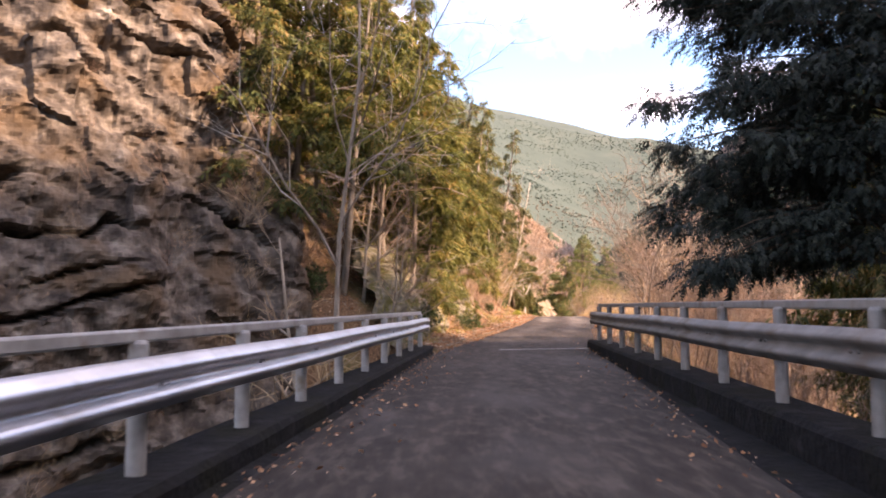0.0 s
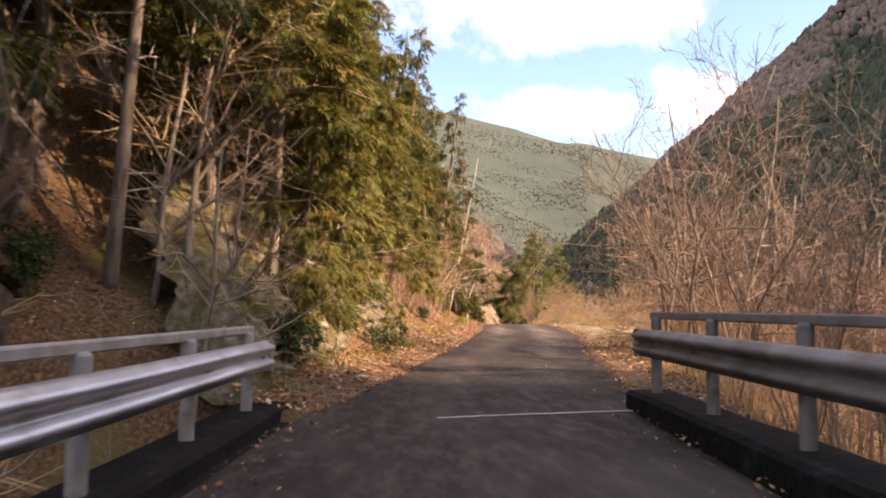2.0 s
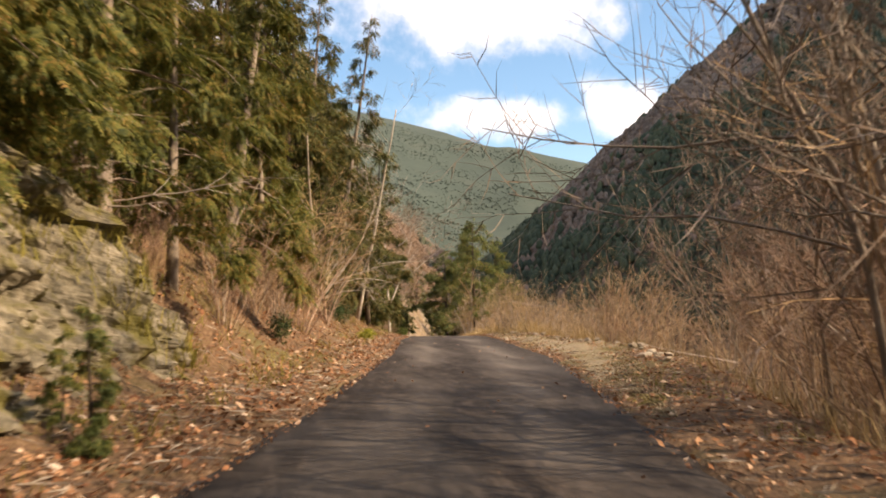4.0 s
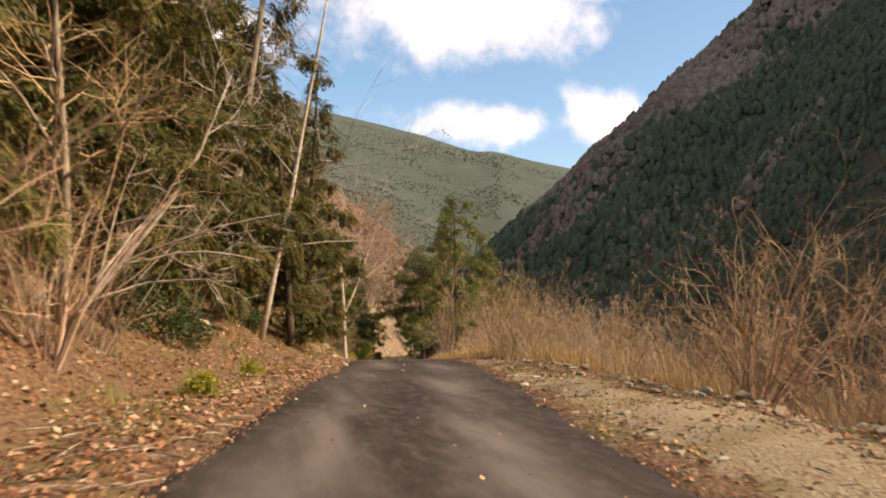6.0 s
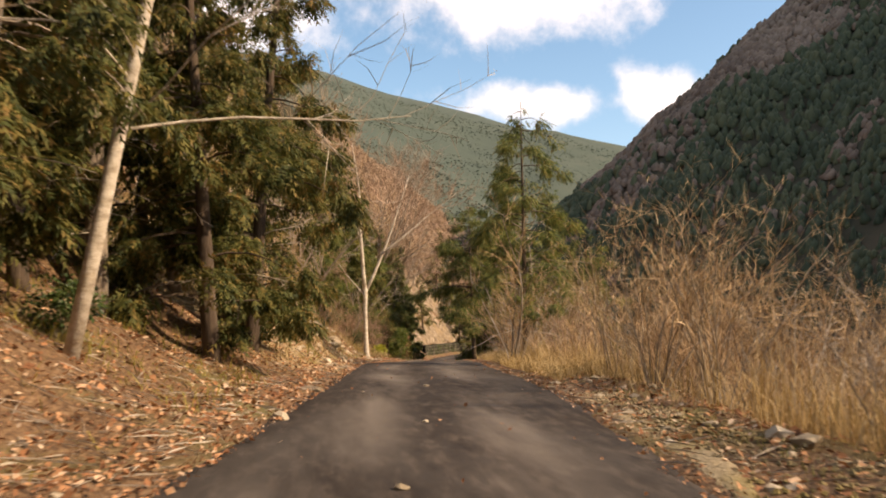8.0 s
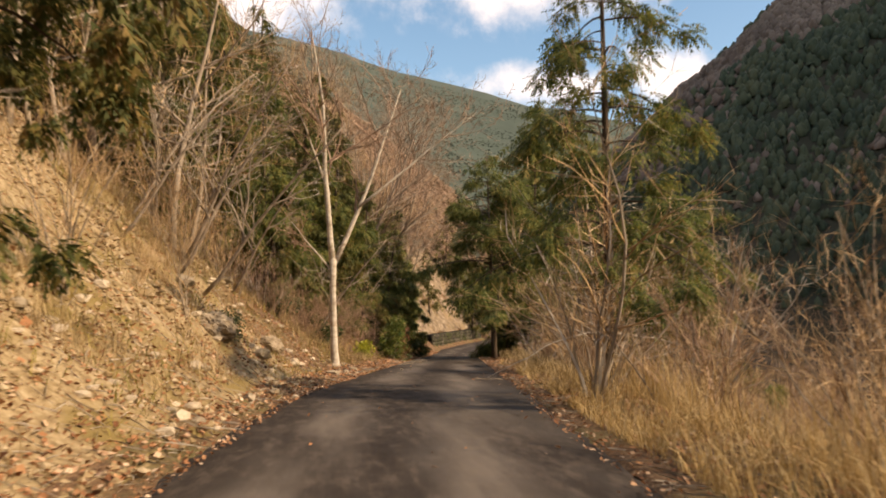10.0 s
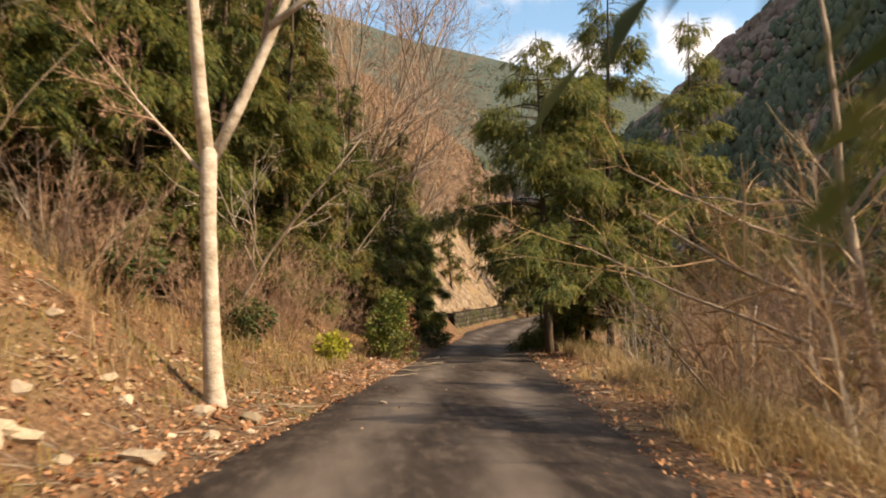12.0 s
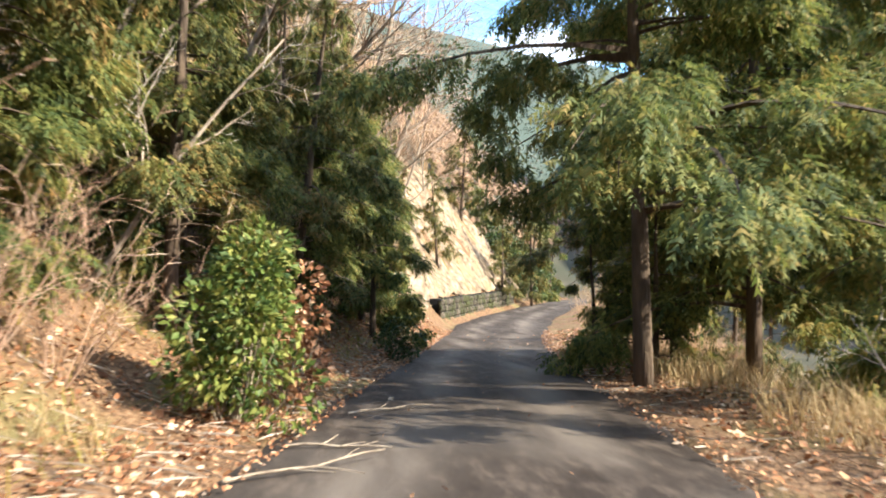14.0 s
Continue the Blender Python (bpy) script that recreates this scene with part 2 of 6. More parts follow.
M["cypress"] = material("cypress", [(0.2, (0.028, 0.044, 0.012)), (0.42, (0.088, 0.105, 0.021)), (0.60, (0.180, 0.172, 0.033)), (0.76, (0.31, 0.185, 0.052))], scale=1.1, rough=0.7, island=0.4, through_light=0.3)
M["cedar"] = material("cedar", [(0.22, (0.028, 0.050, 0.017)), (0.42, (0.095, 0.130, 0.036)), (0.60, (0.205, 0.215, 0.055)), (0.78, (0.30, 0.22, 0.065))], scale=1.3, rough=0.65, island=0.4, through_light=0.46)
M["cedar_deep"] = material("cedar_deep", [(0.22, (0.022, 0.035, 0.012)), (0.42, (0.072, 0.088, 0.023)), (0.60, (0.150, 0.138, 0.036)), (0.76, (0.26, 0.160, 0.052))], scale=0.9, rough=0.7, island=0.4, through_light=0.34)
# cedar for the bridge conifers, blackened to paint in the shade they stand in
M["shaded_cedar"] = material("shaded_cedar", [(0.22, (0.010, 0.016, 0.014)), (0.45, (0.020, 0.031, 0.025)), (0.75, (0.040, 0.052, 0.036))], scale=1.3, rough=0.7, island=0.4, through_light=0.12)
M["broadleaf"] = material("broadleaf", [(0.12, (0.030, 0.060, 0.014)), (0.5, (0.110, 0.158, 0.030)), (0.9, (0.26, 0.25, 0.06))], scale=2.0, rough=0.55, island=0.7, through_light=0.25, spec=0.3)
M["dark_leaf"] = material("dark_leaf", [(0.12, (0.016, 0.034, 0.010)), (0.5, (0.042, 0.080, 0.018)), (0.9, (0.10, 0.13, 0.03))], scale=2.0, rough=0.5, island=0.7, through_light=0.2, spec=0.4)
M["yellow_leaf"] = material("yellow_leaf", [(0.1, (0.15, 0.17, 0.02)), (0.6, (0.36, 0.38, 0.04)), (0.9, (0.52, 0.47, 0.09))], scale=3.0, rough=0.5, island=0.7, through_light=0.35)
M["dry_leaf"] = material("dry_leaf", [(0.1, (0.12, 0.050, 0.024)), (0.45, (0.34, 0.155, 0.070)), (0.75, (0.50, 0.28, 0.145)), (0.95, (0.68, 0.53, 0.38))], scale=3.0, rough=0.85, island=0.85, through_light=0.15)
M["dry_grass"] = material("dry_grass", [(0.1, (0.17, 0.11, 0.05)), (0.5, (0.36, 0.26, 0.125)), (0.9, (0.56, 0.44, 0.25))], scale=1.0, rough=0.85, island=0.6, through_light=0.25)
M["gold_grass"] = material("gold_grass", [(0.1, (0.27, 0.165, 0.06)), (0.5, (0.50, 0.35, 0.15)), (0.9, (0.68, 0.54, 0.30))], scale=1.0, rough=0.85, island=0.6, through_light=0.3)
M["green_grass"] = material("green_grass", [(0.1, (0.08, 0.09, 0.02)), (0.5, (0.21, 0.20, 0.05)), (0.9, (0.38, 0.33, 0.12))], scale=1.2, rough=0.8, island=0.6, through_light=0.25)
M["fern"] = material("fern", [(0.1, (0.10, 0.10, 0.02)), (0.5, (0.24, 0.21, 0.04)), (0.9, (0.42, 0.34, 0.08))], scale=1.2, rough=0.7, island=0.6, through_light=0.3)
M["far_conifer"] = material("far_conifer", [(0.2, (0.030, 0.044, 0.028)), (0.5, (0.056, 0.074, 0.042)), (0.8, (0.100, 0.108, 0.056))], scale=0.025, rough=0.95, island=0.32)
# far-ridge green: distance haze painted in as a bluer, flatter tone
M["hazed_green"] = material("hazed_green", [(0.2, (0.044, 0.066, 0.052)), (0.5, (0.057, 0.079, 0.061)), (0.8, (0.073, 0.090, 0.067))], scale=0.02, rough=0.95, island=0.14)
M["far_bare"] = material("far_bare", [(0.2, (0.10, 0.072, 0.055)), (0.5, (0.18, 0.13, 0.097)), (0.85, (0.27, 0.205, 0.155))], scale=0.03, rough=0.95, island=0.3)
# far-ridge brown, flattened the same way for haze
M["hazed_brown"] = material("hazed_brown", [(0.2, (0.068, 0.068, 0.048)), (0.5, (0.088, 0.080, 0.055)), (0.8, (0.115, 0.095, 0.066))], scale=0.02, rough=0.95, island=0.14)
M["spur_bare"] = material("spur_bare", [(0.2, (0.105, 0.068, 0.042)), (0.5, (0.165, 0.107, 0.066)), (0.85, (0.235, 0.158, 0.100))], scale=0.05, rough=1.0, island=0.2)
M["cut_soil"] = material("cut_soil", [(0.3, (0.055, 0.04, 0.025)), (0.47, (0.17, 0.125, 0.08)), (0.66, (0.36, 0.29, 0.20))], scale=2.4, rough=0.95, bump=1.0, bump_scale=9, stain=(0.24, 0.17, 0.09), stain_scale=0.9, stain_at=(0.52, 0.7), detail=10)
M["chip_stone"] = material("chip_stone", [(0.2, (0.17, 0.115, 0.055)), (0.5, (0.33, 0.245, 0.135)), (0.8, (0.46, 0.375, 0.25))], scale=4, rough=0.95, island=0.7)
M["paint_line"] = material("paint_line", [(0.3, (0.35, 0.34, 0.32)), (0.7, (0.62, 0.61, 0.58))], scale=8, rough=0.8)


# ---- building helpers ----
def mesh_of(name, verts, faces, mat, smooth=False):
    me = bpy.data.meshes.new(name)
    me.from_pydata([tuple(v) for v in verts] if not isinstance(verts, np.ndarray) else verts.tolist(), [], faces if not isinstance(faces, np.ndarray) else faces.tolist())
    if mat:
        me.materials.append(mat)
    if smooth:
        me.polygons.foreach_set("use_smooth", [True] * len(me.polygons))
    me.update()
    return me


def thing(name, at, label, category, group="", kind=""):
    ob = new(name)
    ob.location = at
    ob.empty_display_size = 0.2
    return tagged(ob, label, category, group, kind)


def part(name, verts, faces, mat, parent, label="", smooth=False, kind=""):
    ob = new(name, mesh_of(name, verts, faces, mat, smooth))
    ob.parent = parent
    return tagged(ob, label, kind=kind)


class Shell:
    """Collects vertices and faces of one mesh."""

    def __init__(self):
        self.v, self.f, self.n = [], [], 0

    def add(self, verts, faces):
        verts = np.asarray(verts, float).reshape(-1, 3)
        self.v.append(verts)
        self.f += [tuple(i + self.n for i in f) for f in faces]
        self.n += len(verts)

    def tube(self, pts, radii, sides=6, cap=True):
        pts = np.asarray(pts, float)
        n = len(pts)
        d = np.gradient(pts, axis=0)
        d /= np.linalg.norm(d, axis=1)[:, None] + 1e-9
        ref = np.where(np.abs(d[:, 2:3]) > 0.9, [[1.0, 0, 0]], [[0, 0, 1.0]])
        a = np.cross(d, ref)
        a /= np.linalg.norm(a, axis=1)[:, None] + 1e-9
        b = np.cross(d, a)
        if sides == 2:                      # finest twigs: a tapering sliver
            turn = hashed(pts[0, 0], pts[0, 1], 3) * math.pi
            w = (math.cos(turn) * a + math.sin(turn) * b) * np.asarray(radii)[:, None]
            strip = np.concatenate([pts - w, pts[:-1] + w[:-1]])
            self.add(strip, [(i, i + 1, n + i + 1, n + i) for i in range(n - 2)] + [(n - 2, n - 1, 2 * n - 2)])
            return
        ang = np.arange(sides) * 2 * math.pi / sides
        ring = pts[:, None] + np.asarray(radii)[:, None, None] * (np.cos(ang)[None, :, None] * a[:, None] + np.sin(ang)[None, :, None] * b[:, None])
        faces = [(i * sides + j, i * sides + (j + 1) % sides, (i + 1) * sides + (j + 1) % sides, (i + 1) * sides + j) for i in range(n - 1) for j in range(sides)]
        if cap:
            faces.append(tuple(range(sides))[::-1])
            faces.append(tuple((n - 1) * sides + j for j in range(sides)))
        self.add(ring, faces)

    def box(self, lo, hi):
        (x0, y0, z0), (x1, y1, z1) = lo, hi
        self.add([(x0, y0, z0), (x1, y0, z0), (x1, y1, z0), (x0, y1, z0), (x0, y0, z1), (x1, y0, z1), (x1, y1, z1), (x0, y1, z1)],
                 [(3, 2, 1, 0), (4, 5, 6, 7), (0, 1, 5, 4), (1, 2, 6, 5), (2, 3, 7, 6), (3, 0, 4, 7)])

    def verts(self):
        return np.concatenate(self.v) if self.v else np.zeros((0, 3))


def hashed(i, j, seed):
    h = np.sin(i * 127.1 + j * 311.7 + seed * 74.7) * 43758.5453
    return h - np.floor(h)


def vnoise(x, y, seed=0):
    """Smooth value noise, 0 to 1, over arrays."""
    x, y = np.asarray(x, float), np.asarray(y, float)
    i, j = np.floor(x), np.floor(y)
    u, v = x - i, y - j
    u, v = u * u * (3 - 2 * u), v * v * (3 - 2 * v)
    return (hashed(i, j, seed) * (1 - u) + hashed(i + 1, j, seed) * u) * (1 - v) + (hashed(i, j + 1, seed) * (1 - u) + hashed(i + 1, j + 1, seed) * u) * v


def fbm(x, y, seed=0, octaves=4):
    x, y = np.asarray(x, float), np.asarray(y, float)
    total, amp = 0.0, 0.5
    for k in range(octaves):
        total = total + amp * (vnoise(x, y, seed + k) - 0.5)
        x, y, amp = x * 2.03 + 7.1, y * 2.03 + 3.7, amp * 0.5
    return total


# ---- the lie of the land ----
LY = [-40, 0, 10, 14, 20, 26, 29, 33, 38, 41, 50, 54, 59, 63, 67, 71, 78, 83, 87, 91, 96.5, 100, 105, 110, 114, 120, 124, 131, 137.5, 144, 150, 160, 175, 220]
LX = [-5.2, -1.35, -0.40, 0.0, 0.62, 1.3, 2.05, 3.1, 4.35, 5.05, 6.95, 7.55, 8.35, 9.2, 9.75, 10.3, 10.9, 11.45, 12.2, 12.9, 13.95, 14.65, 15.45, 16.4, 17.1, 18.2, 19.05, 20.5, 22.5, 25.3, 27.9, 33.2, 43, 78]
RY = [-40, 0, 10, 14, 20, 26, 28.4, 31.7, 35, 40, 48, 53, 59, 65, 68, 74, 78, 83, 90, 97, 100, 105, 109, 114, 120, 123, 130, 137, 143, 148, 153, 160, 175, 220]
RX = [-1.0, 2.4, 3.5, 4.05, 4.9, 5.6, 6.45, 7.2, 7.8, 9.0, 10.95, 11.6, 12.6, 13.6, 14.05, 14.75, 15.1, 15.8, 16.9, 17.95, 18.45, 19.2, 19.9, 20.9, 22.2, 23.0, 24.9, 26.9, 29.4, 31.2, 33.3, 37.0, 47, 82.5]
ZY = [-40, 0, 27, 31, 40, 47, 54, 62, 67, 71, 78, 82.5, 86, 92, 100, 106, 114, 124, 136, 150, 171, 220]
ZZ = [-0.3, -0.14, -0.09, -0.02, 0.15, 0.25, 0.31, 0.32, 0.25, 0.15, -0.18, -0.38, -0.62, -1.05, -1.62, -2.05, -2.72, -3.40, -3.95, -4.35, -4.9, -5.6]


def smooth_line(ys, vs):
    """The line through the given stations, rounded off over a few metres."""
    grid = np.arange(-40, 221, 0.5)
    raw = np.interp(grid, ys, vs)
    pad = np.r_[np.full(8, raw[0]), raw, np.full(8, raw[-1])]
    soft = np.convolve(pad, np.hanning(11) / np.hanning(11).sum(), "same")[8:-8]
    return lambda y: np.interp(y, grid, soft)


left_edge, right_edge, road_z = smooth_line(LY, LX), smooth_line(RY, RX), smooth_line(ZY, ZZ)

CREST = np.array([(88, 330, -24), (95, 318, 14), (112, 306, 38), (138, 292, 66), (157, 280, 90), (175, 268, 116), (225, 262, 150), (300, 270, 190), (400, 300, 230), (560, 360, 220)], float)
BUTTRESS = np.array([(250, 262, 170), (240, 190, 175), (225, 130, 150), (205, 70, 90), (190, 20, 20)], float)
SHADE_HILL = np.array([(100, -240, 130), (148, -132, 164), (178.6, -65.2, 159), (182.5, -56.5, 152.8)], float)      # hill added out of view to keep the bridge in shade
NOSE = np.array([(27.5, 154.5, -3.8), (24, 149, 1.2), (20.5, 147, 6.5), (16, 146, 13.0), (8, 148, 23), (-6, 153, 36), (-45, 172, 62)], float)
SPUR = np.array([(-260, 240, 150), (-90, 290, 95), (-20, 318, 74), (14, 332, 60), (37, 334, 44), (48, 334, 26), (56, 334, 4), (60, 336, -18)], float)


def ridge(x, y, line, fall):
    """Height of a mountain whose crest runs along the line and falls off to both sides."""
    best = np.full(np.shape(x), -60.0)
    for a, b in zip(line[:-1], line[1:]):
        e = b[:2] - a[:2]
        t = np.clip(((x - a[0]) * e[0] + (y - a[1]) * e[1]) / (e @ e), 0, 1)
        px, py = a[0] + t * e[0], a[1] + t * e[1]
        d = np.hypot(x - px, y - py)
        best = np.maximum(best, a[2] + t * (b[2] - a[2]) - fall * d)
    return best


def ground_z(x, y):
    x, y = np.asarray(x, float), np.asarray(y, float)
    z0, L, R = road_z(y), left_edge(y), right_edge(y)
    dl, dr = L - x, x - R
    rough = fbm(x * 0.55, y * 0.55, 3)
    # bank on the hill side
    verge = np.interp(y, [26, 30, 40, 55, 70, 78, 90, 100, 110, 118, 145], [0.6, 1.3, 1.6, 1.4, 1.2, 0.5, 0.9, 1.2, 0.7, 0.4, 0.4])
    steep = np.interp(y, [0, 26, 29, 32, 42, 50, 60, 68, 76, 82, 90, 96, 104, 112, 122, 130, 142, 150, 160], [0.15, 0.15, 0.8, 1.15, 0.85, 0.78, 0.68, 0.58, 0.68, 1.0, 0.9, 0.55, 0.6, 0.75, 0.8, 1.0, 0.7, 0.12, 0.12])
    up = np.maximum(0, dl - verge)
    bank = 0.06 + 0.16 * np.clip(dl / np.maximum(verge, 0.1), 0, 1) + steep * np.minimum(up, 9) + np.interp(y, [22, 36], [0.1, 0.55]) * np.clip(up - 9, 0, 190)
    zl = z0 + bank + rough * np.clip(dl * 0.5, 0, 1.0) * 0.9 + fbm(x * 0.12, y * 0.12, 9) * np.clip(up * 0.3, 0, 3)
    # shoulder, fall and valley on the river side
    wide = np.interp(y, [26, 32, 36, 42, 50, 56, 60, 64, 72, 85, 96, 108, 124, 150], [0.7, 1.2, 1.5, 2.2, 2.8, 2.8, 2.2, 1.5, 1.5, 1.2, 1.3, 2.4, 3.0, 4.0])
    fall = np.maximum(0, dr - wide)
    zr = z0 - 0.02 + 0.10 * np.clip(dr / 1.0, 0, 1) - 0.55 * np.minimum(fall, 7) - 0.06 * np.clip(fall - 7, 0, 40) + rough * np.clip(dr * 0.5, 0, 1) * 0.5
    z = np.where(dl > 0, zl, np.where(dr > 0, zr, z0 - 0.12))
    # gorge under the bridge
    cx = x - (left_edge(y) + right_edge(y)) / 2
    bankline = 26.0 + 1.6 * np.clip(-cx - 2.6, 0, 1.2) - 0.80 * np.clip(-cx - 4.6, 0, 24) + 0.75 * np.clip(cx - 3.6, 0, 8) + 0.2 * np.clip(cx - 11.6, 0, 30)
    into = np.clip((bankline - y) / np.where(cx < 0, 1.6, 4.5), 0, 1)
    back = np.clip((y + 9.0) / 4.0, 0, 1)
    k = into * back
    bed = -4.4 + 1.2 * rough + 0.02 * np.abs(cx)
    near = np.clip(1 - np.abs(cx) / 90, 0, 1)
    z = z * (1 - k * (near > 0)) + bed * k * (near > 0)
    # mountains round about
    m1 = ridge(x, y, CREST, 0.92) + fbm(x * 0.02, y * 0.02, 5) * 14 + fbm(x * 0.09, y * 0.09, 6) * 5
    m2 = ridge(x, y, SPUR, 0.75) + fbm(x * 0.02, y * 0.02, 15) * 8
    m1 = np.maximum(m1, ridge(x, y, BUTTRESS, 1.1) + fbm(x * 0.03, y * 0.03, 8) * 9)
    m1 = np.maximum(m1, ridge(x, y, SHADE_HILL, 2.2))
    nose = np.minimum(ridge(x, y, NOSE, 1.25), z0 + 1.1 + 1.45 * (dl - 0.9)) + fbm(x * 0.25, y * 0.25, 18) * np.clip(dl - 1.0, 0, 1.6)
    m2 = np.maximum(m2, np.where(dl > 0.9, nose, -60.0))
    far = np.hypot(x, y)
    az = np.degrees(np.arctan2(x, np.maximum(y, 1.0)))
    top = np.interp(az, [-20, -3.3, 0.5, 3.2, 4.9, 7.3, 8.7, 10.7, 12.2, 14.8, 16.1, 18, 21.2, 24.3, 40], [345, 302, 287, 272, 263, 253, 246, 237, 231, 223, 222, 209, 192, 175, 190])
    m3 = top - np.abs(far - 1000) * 0.46 + fbm(x * 0.006, y * 0.006, 25) * (7 + 0.12 * np.minimum(np.abs(far - 1000), 300))
    m3 = np.where((y > 300), m3, -60)
    z = np.maximum(z, np.maximum(np.maximum(m1, m2), m3))
    ring = np.where(y < -30, (-y - 30) * 0.35 * np.clip(far / 100 - 0.4, 0, 1), -60)
    return np.maximum(z, np.minimum(ring, 60))


def axis_lines(fine_lo, fine_hi, step, lo, hi, grow):
    out = list(np.arange(fine_lo, fine_hi + 1e-6, step))
    for sign, start, stop in ((1, fine_hi, hi), (-1, fine_lo, lo)):
        p, s = start, step
        while (p - stop) * sign < 0:
            s *= grow
            p += sign * s
            out.append(p)
    return np.array(sorted(out))


def build_ground():
    xs, ys = axis_lines(-12, 36, 0.45, -1300, 1300, 1.07), axis_lines(-12, 150, 0.45, -500, 1500, 1.07)
    gx, gy = np.meshgrid(xs, ys)
    gz = ground_z(gx, gy)
    n, m = len(xs), len(ys)
    idx = np.arange(n * m).reshape(m, n)
    faces = np.stack([idx[:-1, :-1], idx[:-1, 1:], idx[1:, 1:], idx[1:, :-1]], -1).reshape(-1, 4)
    me = mesh_of("ground", np.stack([gx, gy, gz], -1).reshape(-1, 3), faces, M["litter_ground"], True)
    me.materials.append(M["far_floor"])
    me.materials.append(M["hazed_floor"])
    me.materials.append(M["scree"])
    cx, cy = gx[:-1, :-1].ravel(), gy[:-1, :-1].ravel()
    dl = left_edge(cy) - cx
    scree = (dl > 0.2) & (dl < 6.5 + 5 * fbm(cx * 0.3, cy * 0.3, 181)) & (np.abs(cy - 80.5) < 6.5 + 4 * fbm(cx * 0.4, cy * 0.4, 183))
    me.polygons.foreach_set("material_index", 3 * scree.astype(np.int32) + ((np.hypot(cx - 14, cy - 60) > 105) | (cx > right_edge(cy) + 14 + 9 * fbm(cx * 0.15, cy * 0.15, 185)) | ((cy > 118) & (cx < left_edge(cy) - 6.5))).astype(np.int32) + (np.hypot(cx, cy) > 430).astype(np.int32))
    return tagged(new("ground", me), "leaf-littered valley floor, banks and wooded mountainsides", "ground", kind="structure")


# ground of the far ridge, its blue-green carrying painted haze
M["hazed_floor"] = material("hazed_floor", [(0.3, (0.043, 0.060, 0.047)), (0.5, (0.054, 0.073, 0.056)), (0.7, (0.070, 0.084, 0.064))], scale=0.03, rough=1.0, detail=10)
M["far_floor"] = material("far_floor", [(0.25, (0.022, 0.030, 0.016)), (0.5, (0.052, 0.048, 0.030)), (0.75, (0.105, 0.075, 0.05))], scale=0.05, rough=1.0, bump=1.0, bump_scale=0.4, detail=9)
build_ground()


def build_road():
    rng = np.random.default_rng(5)
    ys = np.arange(-14, 168, 0.4)
    L = left_edge(ys) + (0.32 * fbm(ys * 0.9, ys * 0 + 2, 31) + 0.16 * fbm(ys * 3.3, ys * 0 + 6, 35)) * (ys > 27)
    R = right_edge(ys) + (0.32 * fbm(ys * 0.9, ys * 0 + 9, 33) + 0.16 * fbm(ys * 3.3, ys * 0 + 8, 37)) * (ys > 27)
    k = 21
    u = np.linspace(0, 1, k)
    x = L[:, None] + (R - L)[:, None] * u
    y = np.repeat(ys[:, None], k, 1)
    z = road_z(ys)[:, None] + 0.03 * (1 - (2 * u - 1) ** 4) - 0.012 * np.exp(-((u - 0.28) / 0.09) ** 2) - 0.012 * np.exp(-((u - 0.72) / 0.09) ** 2) + fbm(x * 0.4, y * 0.4, 41) * 0.02
    z[:, 0] -= 0.025
    z[:, -1] -= 0.025
    idx = np.arange(len(ys) * k).reshape(-1, k)
    faces = np.stack([idx[:-1, :-1], idx[:-1, 1:], idx[1:, 1:], idx[1:, :-1]], -1).reshape(-1, 4)
    me = mesh_of("road", np.stack([x, y, z], -1).reshape(-1, 3), faces, M["asphalt"], True)
    track = np.exp(-((u - 0.30) / 0.11) ** 2) + np.exp(-((u - 0.70) / 0.11) ** 2)
    fade = np.clip((ys - 26) / 20, 0.1, 1)
    me.attributes.new("track", "FLOAT", "POINT").data.foreach_set("value", (fade[:, None] * track[None]).ravel())
    return tagged(new("road", me), "narrow worn asphalt mountain road with dusty wheel tracks", "road", kind="structure")


build_road()


def litter_drifts():
    """Leaf mould and grit washed over both edges of the asphalt, with a ragged inner line."""
    ys = np.arange(27.2, 130, 0.16)
    u = np.linspace(0, 1, 6)
    for side, edge, seed in ((-1, left_edge, 171), (1, right_edge, 173)):
        wide = 0.14 + 0.55 * np.clip(fbm(ys * 0.55, ys * 0 + 3, seed) + 0.05, 0, 1) + 0.30 * np.clip(fbm(ys * 2.6, ys * 0 + 5, seed + 1), -0.2, 1)
        wide = np.maximum(wide * (1.0 if side < 0 else 0.7), 0.02)
        x = edge(ys)[:, None] + side * (0.35 - (0.35 + wide[:, None]) * u)
        y = np.repeat(ys[:, None], len(u), 1)
        z = np.maximum(road_z(ys)[:, None] + 0.018, ground_z(x, y) * (u < 0.3) + (u >= 0.3) * -99) + 0.020 * (1 - u) + 0.016 * fbm(x * 6, y * 6, seed + 2)
        z[:, -1] = road_z(ys) - 0.02
        idx = np.arange(z.size).reshape(z.shape)
        f = np.stack([idx[:-1, :-1], idx[:-1, 1:], idx[1:, 1:], idx[1:, :-1]], -1).reshape(-1, 4)
        tagged(new("trim_litter", mesh_of("trim_litter", np.stack([x, y, z], -1).reshape(-1, 3), f if side > 0 else f[:, ::-1], M["litter_ground"], True)), "ragged drift of leaf mould over the edge of the asphalt", "leaf litter", kind="structure")


litter_drifts()


# ---- the bridge ----
def on_line(a, b, y):
    return a[0] + (b[0] - a[0]) * (y - a[1]) / (b[1] - a[1])


RAIL_L = ((-2.03, 0.0), (0.84, 26.1))      # line of the posts, hill side
RAIL_R = ((3.36, 0.0), (5.90, 26.6))       # river side


